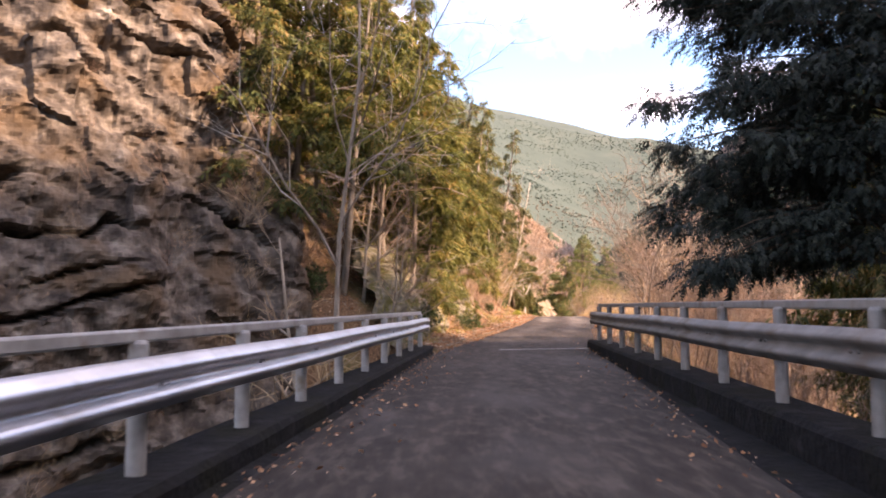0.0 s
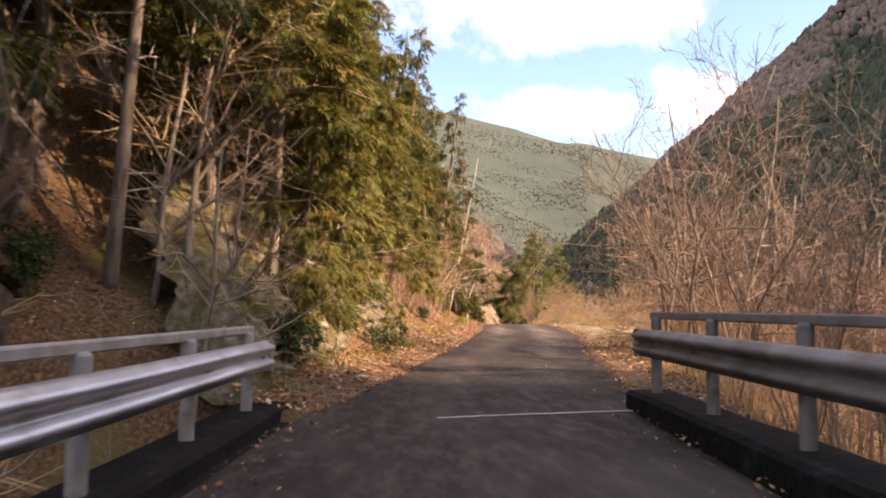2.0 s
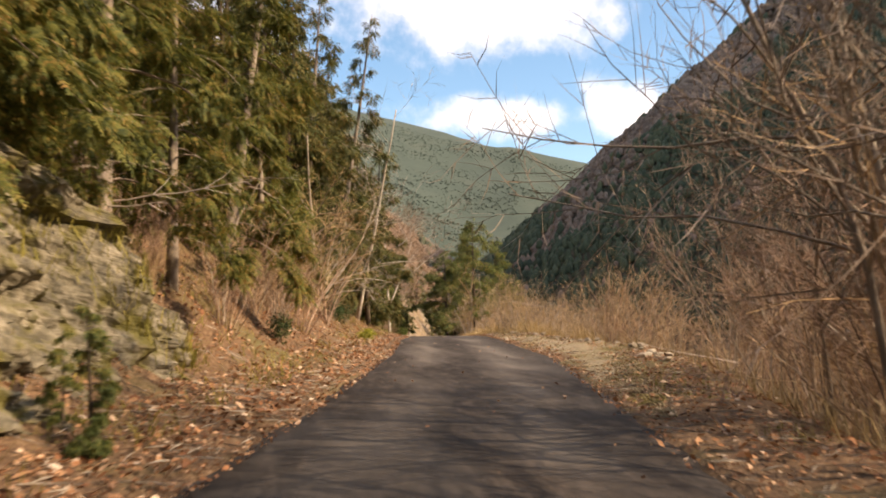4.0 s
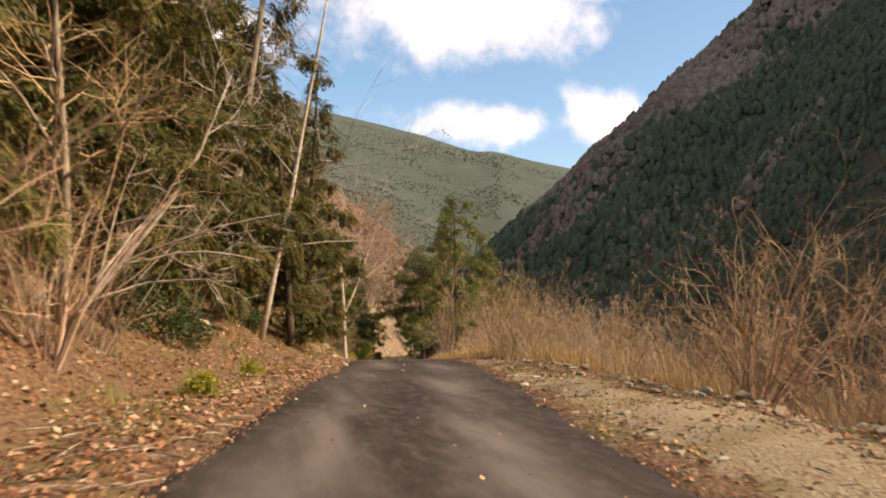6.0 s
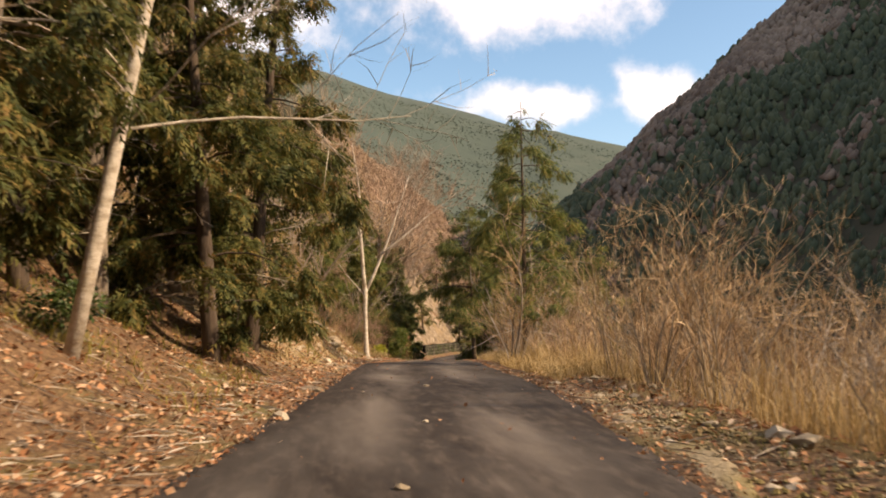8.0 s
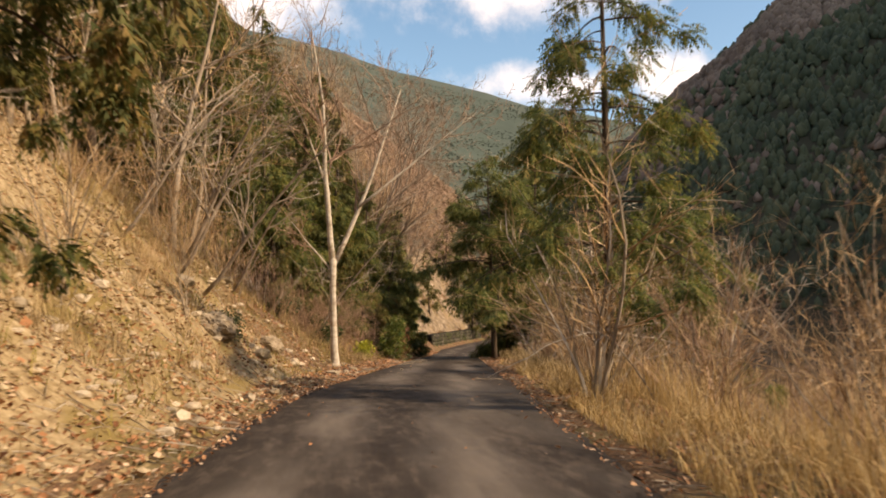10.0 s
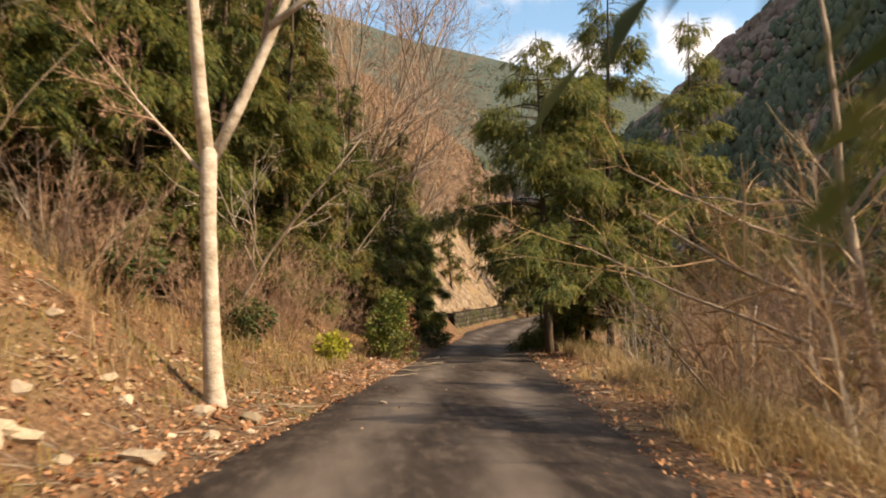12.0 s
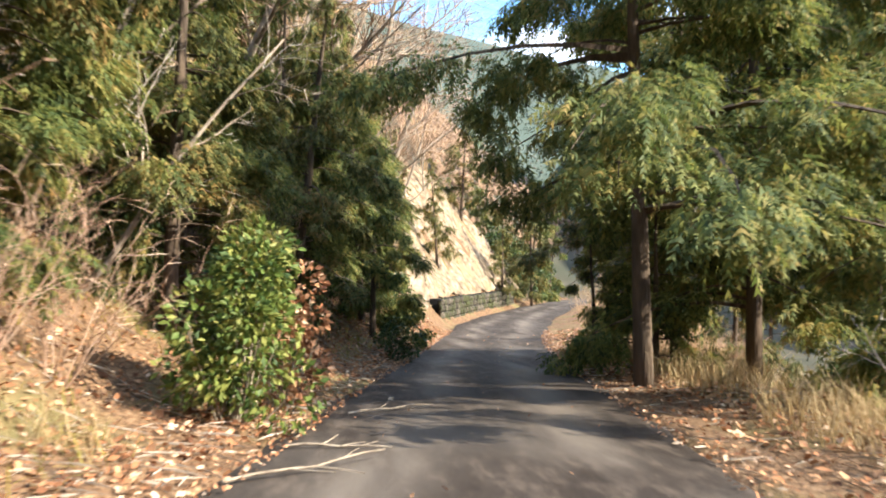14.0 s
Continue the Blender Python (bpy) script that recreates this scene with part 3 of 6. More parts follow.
def swept(profile, line):
    """A closed profile of (across, up) carried along a line of points (x, y, z)."""
    s = Shell()
    line = np.asarray(line, float)
    d = np.gradient(line, axis=0)
    d[:, 2] = 0
    d /= np.linalg.norm(d, axis=1)[:, None]
    side = np.stack([d[:, 1], -d[:, 0], d[:, 2] * 0], 1)
    prof = np.asarray(profile, float)
    ring = line[:, None] + prof[None, :, :1] * side[:, None] + prof[None, :, 1:] * np.array([0, 0, 1.0])
    k, n = len(prof), len(line)
    faces = [(i * k + j, i * k + (j + 1) % k, (i + 1) * k + (j + 1) % k, (i + 1) * k + j) for i in range(n - 1) for j in range(k)]
    faces += [tuple(range(k))[::-1], tuple((n - 1) * k + j for j in range(k))]
    s.add(ring, faces)
    return s


def w_beam(side):
    """Cross-section of a corrugated rail, 350 mm high; side: +1 bulges to the right."""
    up = np.linspace(-0.175, 0.175, 15)
    out = 0.042 * (1 - np.cos((up + 0.175) / 0.35 * 4 * math.pi)) * side
    out[0] = out[-1] = -0.012 * side
    front = [(o, u) for o, u in zip(out, up)]
    return front + [(o - 0.006 * side, u) for o, u in zip(out[::-1], up[::-1])]


def guardrail(ends, side, base, beam_mid, pipe_z, first, last, label, metal="zinc", paint="post_paint"):
    """Bridge rail: corrugated beam and an upper flat rail on round posts. side: which way the carriageway lies."""
    rail = thing("guardrail", (on_line(*ends, last), last, base), label, "guardrail")
    o = np.array(rail.location)
    ys = np.arange(last - 0.3, first, -2.0)
    for y in ys:
        x = on_line(*ends, y)
        s = Shell()
        s.tube([(x, y, base - 0.12), (x, y, base), (x, y, pipe_z - 0.02), (x, y, pipe_z + 0.005)], [0.066, 0.066, 0.064, 0.05], 14)
        post = part("post", s.verts() - o, s.f, M[paint], rail, smooth=False)
        s = Shell()
        c = 0.16 * side
        s.box((min(x + 0.05 * side, x + c), y - 0.035, beam_mid - 0.10), (max(x + 0.05 * side, x + c), y + 0.035, beam_mid + 0.10))
        part("bracket", s.verts() - o, s.f, M[metal], post)
        for u in (-0.06, 0.06):
            s = Shell()
            s.tube([(x + 0.17 * side, y + u, beam_mid), (x + 0.195 * side, y + u, beam_mid)], [0.018, 0.016], 6)
            part("bolt", s.verts() - o, s.f, M[metal], post)
    n = 30
    yy = np.linspace(first, last, n)
    line = [(on_line(*ends, y) + 0.17 * side, y, beam_mid + 0.008 * math.sin(y * 0.8)) for y in yy]
    s = swept(w_beam(side), line)
    part("beam", s.verts() - o, s.f, M[metal], rail, "dented galvanised corrugated beam", True)
    x, y = line[-1][0], line[-1][1]
    s = Shell()
    s.tube([(x - 0.02 * side, y - 0.01, beam_mid - 0.178), (x - 0.02 * side, y - 0.01, beam_mid + 0.178)], [0.075, 0.075], 12)
    part("end_cap", s.verts() - o, s.f, M[metal], rail)
    s = swept([(-0.035, -0.045), (0.035, -0.045), (0.045, -0.03), (0.045, 0.03), (0.035, 0.045), (-0.035, 0.045), (-0.045, 0.03), (-0.045, -0.03)],
              [(on_line(*ends, q) - 0.05 * side, q, pipe_z + 0.03) for q in yy])
    part("upper_rail", s.verts() - o, s.f, M[paint], rail, "weathered flat upper rail")
    return rail


def build_bridge():
    ys = np.arange(-12, 26.9, 0.9)
    for name, ends, side, top, w in (("kerb", RAIL_L, 1, 0.03, 0.31), ("kerb", RAIL_R, -1, 0.17, 0.30)):
        line = [(on_line(*ends, y), y, 0) for y in ys]
        inner = w * side
        prof = [(-0.28 * side, -0.75), (inner, -0.75), (inner, top - 0.05), (inner - 0.05 * side, top), (-0.26 * side, top), (-0.28 * side, top - 0.03)]
        if side < 0:
            prof = prof[::-1]
        s = swept(prof, line)
        v = s.verts()
        v[:, 2] += 0.02 * fbm(v[:, 0] * 3, v[:, 1] * 3, 51) * 2
        v[:, 0] += 0.03 * fbm(v[:, 1] * 2, v[:, 2] * 4, 53)
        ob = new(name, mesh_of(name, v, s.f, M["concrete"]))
        tagged(ob, "low mossy concrete bridge kerb with painted-in shade" if side > 0 else "tall dirty concrete bridge kerb with painted-in shade", "kerb", kind="structure")
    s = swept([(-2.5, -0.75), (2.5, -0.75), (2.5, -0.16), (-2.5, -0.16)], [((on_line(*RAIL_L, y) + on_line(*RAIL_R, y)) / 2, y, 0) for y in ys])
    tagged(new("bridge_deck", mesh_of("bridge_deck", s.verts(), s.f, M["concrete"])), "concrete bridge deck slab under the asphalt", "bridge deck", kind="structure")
    s = Shell()
    s.box((0.5, 26.3, -5.0), (6.2, 27.4, -0.2))
    tagged(new("abutment", mesh_of("abutment", s.verts(), s.f, M["concrete"])), "stained concrete bridge abutment with painted-in shade", "abutment", kind="structure")
    guardrail(RAIL_L, 1, -0.05, 0.635, 0.91, -12, 26.1, "galvanised corrugated bridge guardrail with pale posts beside the cliff")
    guardrail(RAIL_R, -1, 0.17, 0.79, 1.12, -12, 26.6, "dull grey-brown galvanised corrugated bridge guardrail above the river", "zinc_dull", "post_dull")
    a, b = np.array((3.0, 25.75)), np.array((5.55, 26.32))
    s = swept([(-0.03, 0.0), (0.03, 0.0), (0.03, 0.006), (-0.03, 0.006)], [(*(a + (b - a) * k), road_z(26) + 0.034 - 0.01 * abs(k - 0.4)) for k in np.linspace(0, 1, 8)])
    tagged(new("trim_joint", mesh_of("trim_joint", s.verts(), s.f, M["paint_line"])), "pale expansion joint across the road", "joint", kind="structure")


build_bridge()


# ---- plants ----
def branch_line(rng, start, way, length, segs, wander, lift):
    pts, p, d = [np.array(start, float)], np.array(start, float), np.array(way, float)
    for _ in range(segs):
        d = d + rng.normal(0, wander, 3) + (0, 0, lift)
        d /= np.linalg.norm(d)
        p = p + d * length / segs
        pts.append(p.copy())
    return np.array(pts)


def grow(rng, shells, start, way, length, radius, level, spec, ends=None):
    """Branches out of branches: shells[level] takes the tubes."""
    wander, lift, kids, ratio, spread, sides = spec["wander"], spec["lift"], spec["kids"], spec["ratio"], spec["spread"], spec["sides"]
    segs = max(2, 7 - 2 * level) if sides[level] > 2 else 2
    pts = branch_line(rng, start, way, length, segs, wander[level], lift[level])
    rad = radius * np.linspace(1, spec["taper"][level], segs + 1) ** 1.0
    shells[level].tube(pts, rad, sides[level], cap=level == 0)
    if level + 1 >= len(shells):
        if ends is not None:
            ends.append(pts)
        return
    for _ in range(kids[level]):
        t = rng.uniform(spec["from"][level], 1.0)
        i = min(int(t * segs), segs - 1)
        p = pts[i] + (pts[i + 1] - pts[i]) * (t * segs - i)
        d = pts[i + 1] - pts[i]
        d = d / np.linalg.norm(d)
        side = np.cross(d, rng.normal(0, 1, 3))
        side /= np.linalg.norm(side) + 1e-9
        a = radians(rng.uniform(*spread[level]))
        r = radius * (1 - (1 - spec["taper"][level]) * t) * rng.uniform(0.45, 0.7) * (spec.get("thin", 1.0) if level == 0 else 1.0)
        grow(rng, shells, p, d * math.cos(a) + side * math.sin(a), length * ratio[level] * rng.uniform(0.6, 1.15) * (1.15 - 0.5 * t), max(r, spec["least"]), level + 1, spec, ends)


def bare_tree(seed, height, radius, mats, label, at=(0, 0, 0), lean=(0, 0), name="bare_tree", kids=(9, 6, 4), low=0.35, category="bare tree", lift=0.05, wander=0.06, fan=(30, 62), thin=1.0):
    rng = np.random.default_rng(seed)
    shells = [Shell() for _ in range(4)]
    spec = dict(thin=thin, wander=[wander, 0.14 * thin ** 0.5, 0.2, 0.26], lift=[0.02 if wander > 0.04 else 0.0, lift, 0.06, 0.05], kids=list(kids), ratio=[0.5, 0.55, 0.55], spread=[fan, (25, 60), (25, 65)],
                sides=[8, 5, 3, 2], taper=[0.28, 0.3, 0.4, 0.4], least=0.006, **{"from": [low, 0.2, 0.2]})
    grow(rng, shells, (0, 0, -0.25), (lean[0], lean[1], 1.0), height, radius, 0, spec)
    tree = thing(name, at, label, category)
    part("trunk", shells[0].verts(), shells[0].f, mats[0], tree, smooth=True)
    v, f = shells[1].verts(), shells[1].f
    ring = 6 * spec["sides"][1]
    for k in range(len(v) // ring):
        sub = [tuple(i - k * ring for i in q) for q in f if k * ring <= q[0] < (k + 1) * ring]
        part("limb", v[k * ring:(k + 1) * ring], sub, mats[0], tree, smooth=True)
    s = Shell()
    for k in (2, 3):
        s.add(shells[k].verts(), shells[k].f)
    part("twig_mass", s.verts(), s.f, mats[1], tree, kind="stuff")
    return tree


def bare_shrub(seed, height, stems, mats, label, name="bare_shrub", arch=0.0, spread=0.45, kids=(7, 5), category="shrub", group="bare shrubs by the road", thick=1.0, crook=0.10):
    rng = np.random.default_rng(seed)
    low, high = [Shell() for _ in range(3)], None
    spec = dict(wander=[crook, 0.18, 0.25], lift=[0.03 - arch, 0.03 - 0.5 * arch, 0.0], kids=list(kids), ratio=[0.42, 0.5], spread=[(18, 50), (25, 65)],
                sides=[4, 3, 2], taper=[0.25, 0.3, 0.35], least=0.0032, **{"from": [0.25, 0.15]})
    for _ in range(stems):
        a, r = rng.uniform(0, 2 * math.pi), rng.uniform(0.05, spread)
        grow(rng, low, (0.25 * r * math.cos(a), 0.25 * r * math.sin(a), -0.15), (r * math.cos(a), r * math.sin(a), 1), height * rng.uniform(0.6, 1.1), 0.0085 * thick * height * rng.uniform(0.35, 0.8), 0, spec)
    bush = thing(name, (0, 0, 0), label, category, group)
    part("stem_clump", low[0].verts(), low[0].f, mats[0], bush, kind="stuff")
    s = Shell()
    for k in (1, 2):
        s.add(low[k].verts(), low[k].f)
    part("twig_mass", s.verts(), s.f, mats[1], bush, kind="stuff")
    return bush


def fronds(rng, base, axis, size, width=0.40, pairs=4, droop=0.14):
    """Feathery sprays: an axis with narrow pointed leaflets on both sides, spaced so that gaps show."""
    n = len(base)
    axis = axis / (np.linalg.norm(axis, axis=1)[:, None] + 1e-9)
    up = np.tile([[0, 0, 1.0]], (n, 1)) + rng.normal(0, 0.5, (n, 3))
    side = np.cross(axis, up)
    side /= np.linalg.norm(side, axis=1)[:, None] + 1e-9

    def along(s, off):
        s = np.broadcast_to(s, (n, pairs))
        return base[:, None] + size[:, None, None] * (s[..., None] * axis[:, None] + off[..., None] * side[:, None]
                                                      - np.array([0, 0, 1.0]) * (droop * s ** 2 + 0.25 * np.abs(off))[..., None])

    k = np.arange(pairs)
    a = k / pairs
    wing = width * (1.0 - 0.72 * k / pairs)
    zero = np.zeros((n, pairs))
    low, high = along(a, zero), along(a + 0.80 / pairs, zero)
    tips = [along(a + rng.uniform(0.9, 1.5, (n, pairs)) / pairs, sg * wing * rng.uniform(0.6, 1.3, (n, pairs))) for sg in (-1, 1)]
    v = np.concatenate([low, high, *tips], 1)
    one = []
    for i in range(pairs):
        one += [(i, pairs + i, 2 * pairs + i), (pairs + i, i, 3 * pairs + i)]
    f = (np.array(one)[None] + (np.arange(n) * 4 * pairs)[:, None, None]).reshape(-1, 3)
    return v.reshape(-1, 3), f


def conifer(seed, height, spread, base, leaf, label, name="conifer", count=2600, droop=0.35, bark="bark_dark", size=(0.15, 0.30), radius=None, one_side=None,
            category="conifer", power=0.8, at=(0, 0, 0), thin_side=1.0, dead=0, tuft=0.34, hang=0.6, limbs_per_m=4.2, pairs=3, fringe=0.36, near_side=1.0):
    """A conifer: trunk, limbs, tufts of drooping sprays gathered along the limbs, and dead lower limbs."""
    rng = np.random.default_rng(seed)
    radius = radius or 0.010 * height + 0.03
    tree = thing(name, at, label, category)
    s = Shell()
    zz = np.linspace(-0.4, height, 12)
    wob = np.cumsum(rng.normal(0, 0.012 * height / 12, (12, 2)), 0)
    s.tube(np.c_[wob, zz], radius * np.linspace(1.15, 0.08, 12), 9)
    part("trunk", s.verts(), s.f, M[bark], tree, smooth=True)
    limbs = Shell()
    nb = int(height * limbs_per_m)
    spots, total = [], 0.0
    u = np.linspace(0, 1, 6)
    for i in range(nb):
        t = (i + rng.uniform(0, 1)) / nb
        z = base + (height * 0.985 - base) * t
        reach = spread * (max(0.02, 1 - t) ** power) * rng.uniform(0.5, 1.2) * (0.7 + 0.6 * vnoise(t * 7, seed * 1.7, 3)) + 0.12
        a = rng.uniform(0, 2 * math.pi)
        if one_side is not None and rng.uniform() < 0.6:
            a = one_side + rng.normal(0, 0.8)
        rise = rng.uniform(0.05, 0.4)
        c = np.array([np.interp(z, zz, wob[:, 0]), np.interp(z, zz, wob[:, 1]), z])
        bend = rng.normal(0, 0.15)
        pts = c + np.stack([reach * u * np.cos(a + bend * u), reach * u * np.sin(a + bend * u), reach * (rise * u - (rise + droop) * u ** 2)], 1)
        pts[:, 1] = np.where(pts[:, 1] > 0, pts[:, 1] * thin_side, pts[:, 1] * near_side)
        limbs.tube(pts, np.linspace(0.010 + 0.010 * reach, 0.004, 6), 3, cap=False)
        for k in range(max(2, int(reach * 2.8))):
            w = rng.uniform(0.25, 1.0) ** 0.7
            q = min(int(w * 5), 4)
            p = pts[q] + (pts[q + 1] - pts[q]) * (w * 5 - q)
            d = pts[q + 1] - pts[q]
            d = d / (np.linalg.norm(d) + 1e-9)
            side = np.array((-d[1], d[0], 0)) * rng.uniform(-1, 1) * 0.42 * (1.15 - 0.7 * w) * min(reach, 2.0)
            ctr = p + side + (0, 0, rng.uniform(-0.16, 0.06))
            if k % 2:
                limbs.tube([p, (p + ctr) / 2 + (0, 0, 0.03), ctr], [0.007, 0.005, 0.003], 3, cap=False)
            r = tuft * rng.uniform(0.6, 1.35) * min(1.0, 0.5 + 0.4 * reach)
            spots.append((ctr, d, r))
            total += r * r
    part("branchwork", limbs.verts(), limbs.f, M[bark], tree, kind="stuff")
    fb, fa, fs = [], [], []
    for ctr, d, r in spots:
        n = max(5, int(count * r * r / total))
        w = rng.normal(0, 1, (n, 3)) * (1, 1, 0.6)
        w /= np.linalg.norm(w, axis=1)[:, None]
        fb.append(ctr + w * r * rng.uniform(0.1, 0.75, n)[:, None])
        fa.append(w * 0.7 + d * 0.6 + np.c_[np.zeros((n, 2)), -hang * rng.uniform(0.1, 1.3, n)])
        fs.append(rng.uniform(*size, n))
    v, f = fronds(rng, np.concatenate(fb), np.concatenate(fa), np.concatenate(fs), pairs=pairs, width=fringe)
    part("crown", v, f, M[leaf], tree, kind="stuff")
    if dead:
        s = Shell()
        for _ in range(dead):
            z, a = rng.uniform(0.6, base + 2.5), rng.uniform(0, 2 * math.pi)
            line = branch_line(rng, (np.interp(z, zz, wob[:, 0]), np.interp(z, zz, wob[:, 1]), z), (math.cos(a), math.sin(a), rng.uniform(-0.1, 0.5)), rng.uniform(0.7, 2.4), 6, 0.10, -0.03)
            s.tube(line, np.linspace(0.015, 0.004, 7), 4, cap=False)
            for _ in range(6):
                k = rng.integers(2, 6)
                s.tube(branch_line(rng, line[k], (line[k + 1] - line[k]) * 4 + rng.normal(0, 0.6, 3), rng.uniform(0.2, 0.7), 2, 0.15, -0.02), [0.006, 0.005, 0.003], 2)
        part("dead_limb_mass", s.verts(), s.f, M["twig_pale"], tree, "bare dead lower branches", kind="stuff")
    return tree


def leafy_bush(seed, height, wide, leaf, label, name="evergreen_bush", count=1500, size=(0.06, 0.13), category="bush", at=(0, 0, 0), stem="bark_grey", lobes=14):
    """A dense bush: stems and many single curved leaves, gathered in uneven lobes."""
    rng = np.random.default_rng(seed)
    bush = thing(name, at, label, category)
    s = Shell()
    c = []
    for i in range(lobes):
        a, h = rng.uniform(0, 2 * math.pi), rng.uniform(0.12, 0.95) * height
        r = wide * rng.uniform(0.1, 0.85) * (1 - 0.55 * (h / height) ** 2)
        q = np.array([r * math.cos(a), r * math.sin(a), h])
        c.append((q, wide * rng.uniform(0.22, 0.45)))
        s.tube(branch_line(rng, (0.1 * q[0], 0.1 * q[1], -0.1), q / np.linalg.norm(q), np.linalg.norm(q), 5, 0.06, 0.0), np.linspace(0.014, 0.004, 6), 4, cap=False)
    part("stem_clump", s.verts(), s.f, M[stem], bush, kind="stuff")
    n = count
    pick = rng.integers(0, lobes, n)
    ctr, rad = np.array([q for q, _ in c])[pick], np.array([r for _, r in c])[pick]
    d = rng.normal(0, 1, (n, 3))
    d /= np.linalg.norm(d, axis=1)[:, None]
    p = ctr + d * (rad * rng.uniform(0.35, 1.0, n) ** 0.4)[:, None]
    p[:, 2] = np.maximum(p[:, 2], 0.03)
    way = d + rng.normal(0, 0.5, (n, 3)) + (0, 0, -0.25)
    way /= np.linalg.norm(way, axis=1)[:, None]
    side = np.cross(way, rng.normal(0, 1, (n, 3)))
    side /= np.linalg.norm(side, axis=1)[:, None]
    nor = np.cross(side, way)
    L = rng.uniform(*size, n)[:, None]
    W = L * 0.27
    v = np.stack([p, p + way * L * 0.5 + side * W + nor * W * 0.3, p + way * L, p + way * L * 0.5 - side * W + nor * W * 0.3], 1).reshape(-1, 3)
    k = np.arange(n)[:, None] * 4
    f = np.concatenate([np.c_[k, k + 1, k + 2], np.c_[k, k + 2, k + 3]])
    part("foliage", v, f, M[leaf], bush, kind="stuff")
    return bush


def blades(rng, x, y, z, h, lean, w, flop=0.5):
    """Grass stalks: bent tapering strips, an island each."""
    n = len(x)
    a = rng.uniform(0, 2 * math.pi, n)
    way = np.stack([np.cos(a), np.sin(a)], 1)
    b = np.stack([x, y, z], 1)
    k = (rng.uniform(0.2, 1, n) * lean * h)[:, None]
    wd = np.c_[np.stack([-way[:, 1], way[:, 0]], 1) * w[:, None], np.zeros(n)]
    mid = b + np.c_[way * k * 0.35, h * 0.55]
    tip = b + np.c_[way * k * 1.1, h * (1 - flop * 0.5 * rng.uniform(0, 1, n))]
    v = np.stack([b - wd, b + wd, mid + wd * 0.8, mid - wd * 0.8, tip], 1).reshape(-1, 3)
    q = np.arange(n)[:, None] * 5
    f = np.concatenate([np.c_[q, q + 1, q + 2], np.c_[q, q + 2, q + 3], np.c_[q + 3, q + 2, q + 4]])
    return v, f


def stone_mesh(seed, name="stone", sub=1, flat=0.6, mat="pale_stone"):
    rng = np.random.default_rng(seed)
    bm = bmesh.new()
    bmesh.ops.create_icosphere(bm, subdivisions=sub, radius=1.0)
    cuts = [(lambda d: d / np.linalg.norm(d))(rng.normal(0, 1, 3)) for _ in range(7)]
    for v in bm.verts:
        p = np.array(v.co)
        for c in cuts:
            over = p @ c - 0.62
            if over > 0:
                p = p - c * over * 0.9
        v.co = p * (1.25, 0.9, flat) + rng.normal(0, 0.04, 3)
    me = bpy.data.meshes.new(name)
    bm.to_mesh(me)
    bm.free()
    me.materials.append(M[mat])
    return me


def scatter(master, spots, rng, grow_by=(0.85, 1.2), tilt=4):
    """Copies of a plant at the spots (x, y), standing on the ground; the first takes the master itself."""
    for i, (x, y, *rest) in enumerate(spots):
        z = float(ground_z(x, y)) - 0.03
        s = rest[0] if rest else rng.uniform(*grow_by)
        turn = rest[1] if len(rest) > 1 else rng.uniform(0, 360)
        m = pose(x, y, z, rng.normal(0, tilt), rng.normal(0, tilt), turn) @ Matrix.Scale(s, 4)
        if i == 0:
            master.matrix_basis = m
        else:
            copy_thing_scaled(master, m)


def copy_thing_scaled(master, m):
    ob = copy_thing(master, m)
    ob.matrix_basis = m
    return ob


# ---- woods on the mountains ----
def forest(name, label, spots, mat, low, high, rng, slim=0.3, k=5):
    """Far trees as one mesh: ragged spindle crowns standing on the slope."""
    n = len(spots)
    x, y = spots[:, 0], spots[:, 1]
    z = ground_z(x, y) - 0.6
    h = rng.uniform(low, high, n) * np.clip(np.hypot(x - 10, y - 50) / 260, 0.45, 1.0)
    rings = np.array([0.05, 0.36, 0.7])
    wide = np.array([0.9, 0.95, 0.62])
    ang = np.arange(k) * 2 * math.pi / k
    r = (h * slim)[:, None, None] * wide[None, :, None] * rng.uniform(0.55, 1.4, (n, 3, k))
    a = ang[None, None] + rng.uniform(0, 2, (n, 1, 1)) + rng.normal(0, 0.12, (n, 3, k))
    vx = x[:, None, None] + r * np.cos(a)
    vy = y[:, None, None] + r * np.sin(a)
    vz = z[:, None, None] + h[:, None, None] * (rings[None, :, None] + rng.normal(0, 0.06, (n, 3, k)))
    body = np.stack([vx, vy, vz], -1).reshape(n, 3 * k, 3)
    tip = np.stack([x, y, z + h], -1)[:, None]
    v = np.concatenate([body, tip], 1)
    one = []
    for i in range(2):
        for j in range(k):
            a0, b0 = i * k + j, i * k + (j + 1) % k
            one += [(a0, b0, b0 + k), (a0, b0 + k, a0 + k)]
    one += [(2 * k + j, 2 * k + (j + 1) % k, 3 * k) for j in range(k)]
    f = (np.array(one)[None] + (np.arange(n) * (3 * k + 1))[:, None, None]).reshape(-1, 3)
    ob = new(name, mesh_of(name, v.reshape(-1, 3), f, mat, True))
    return tagged(ob, label, "woods", kind="stuff")


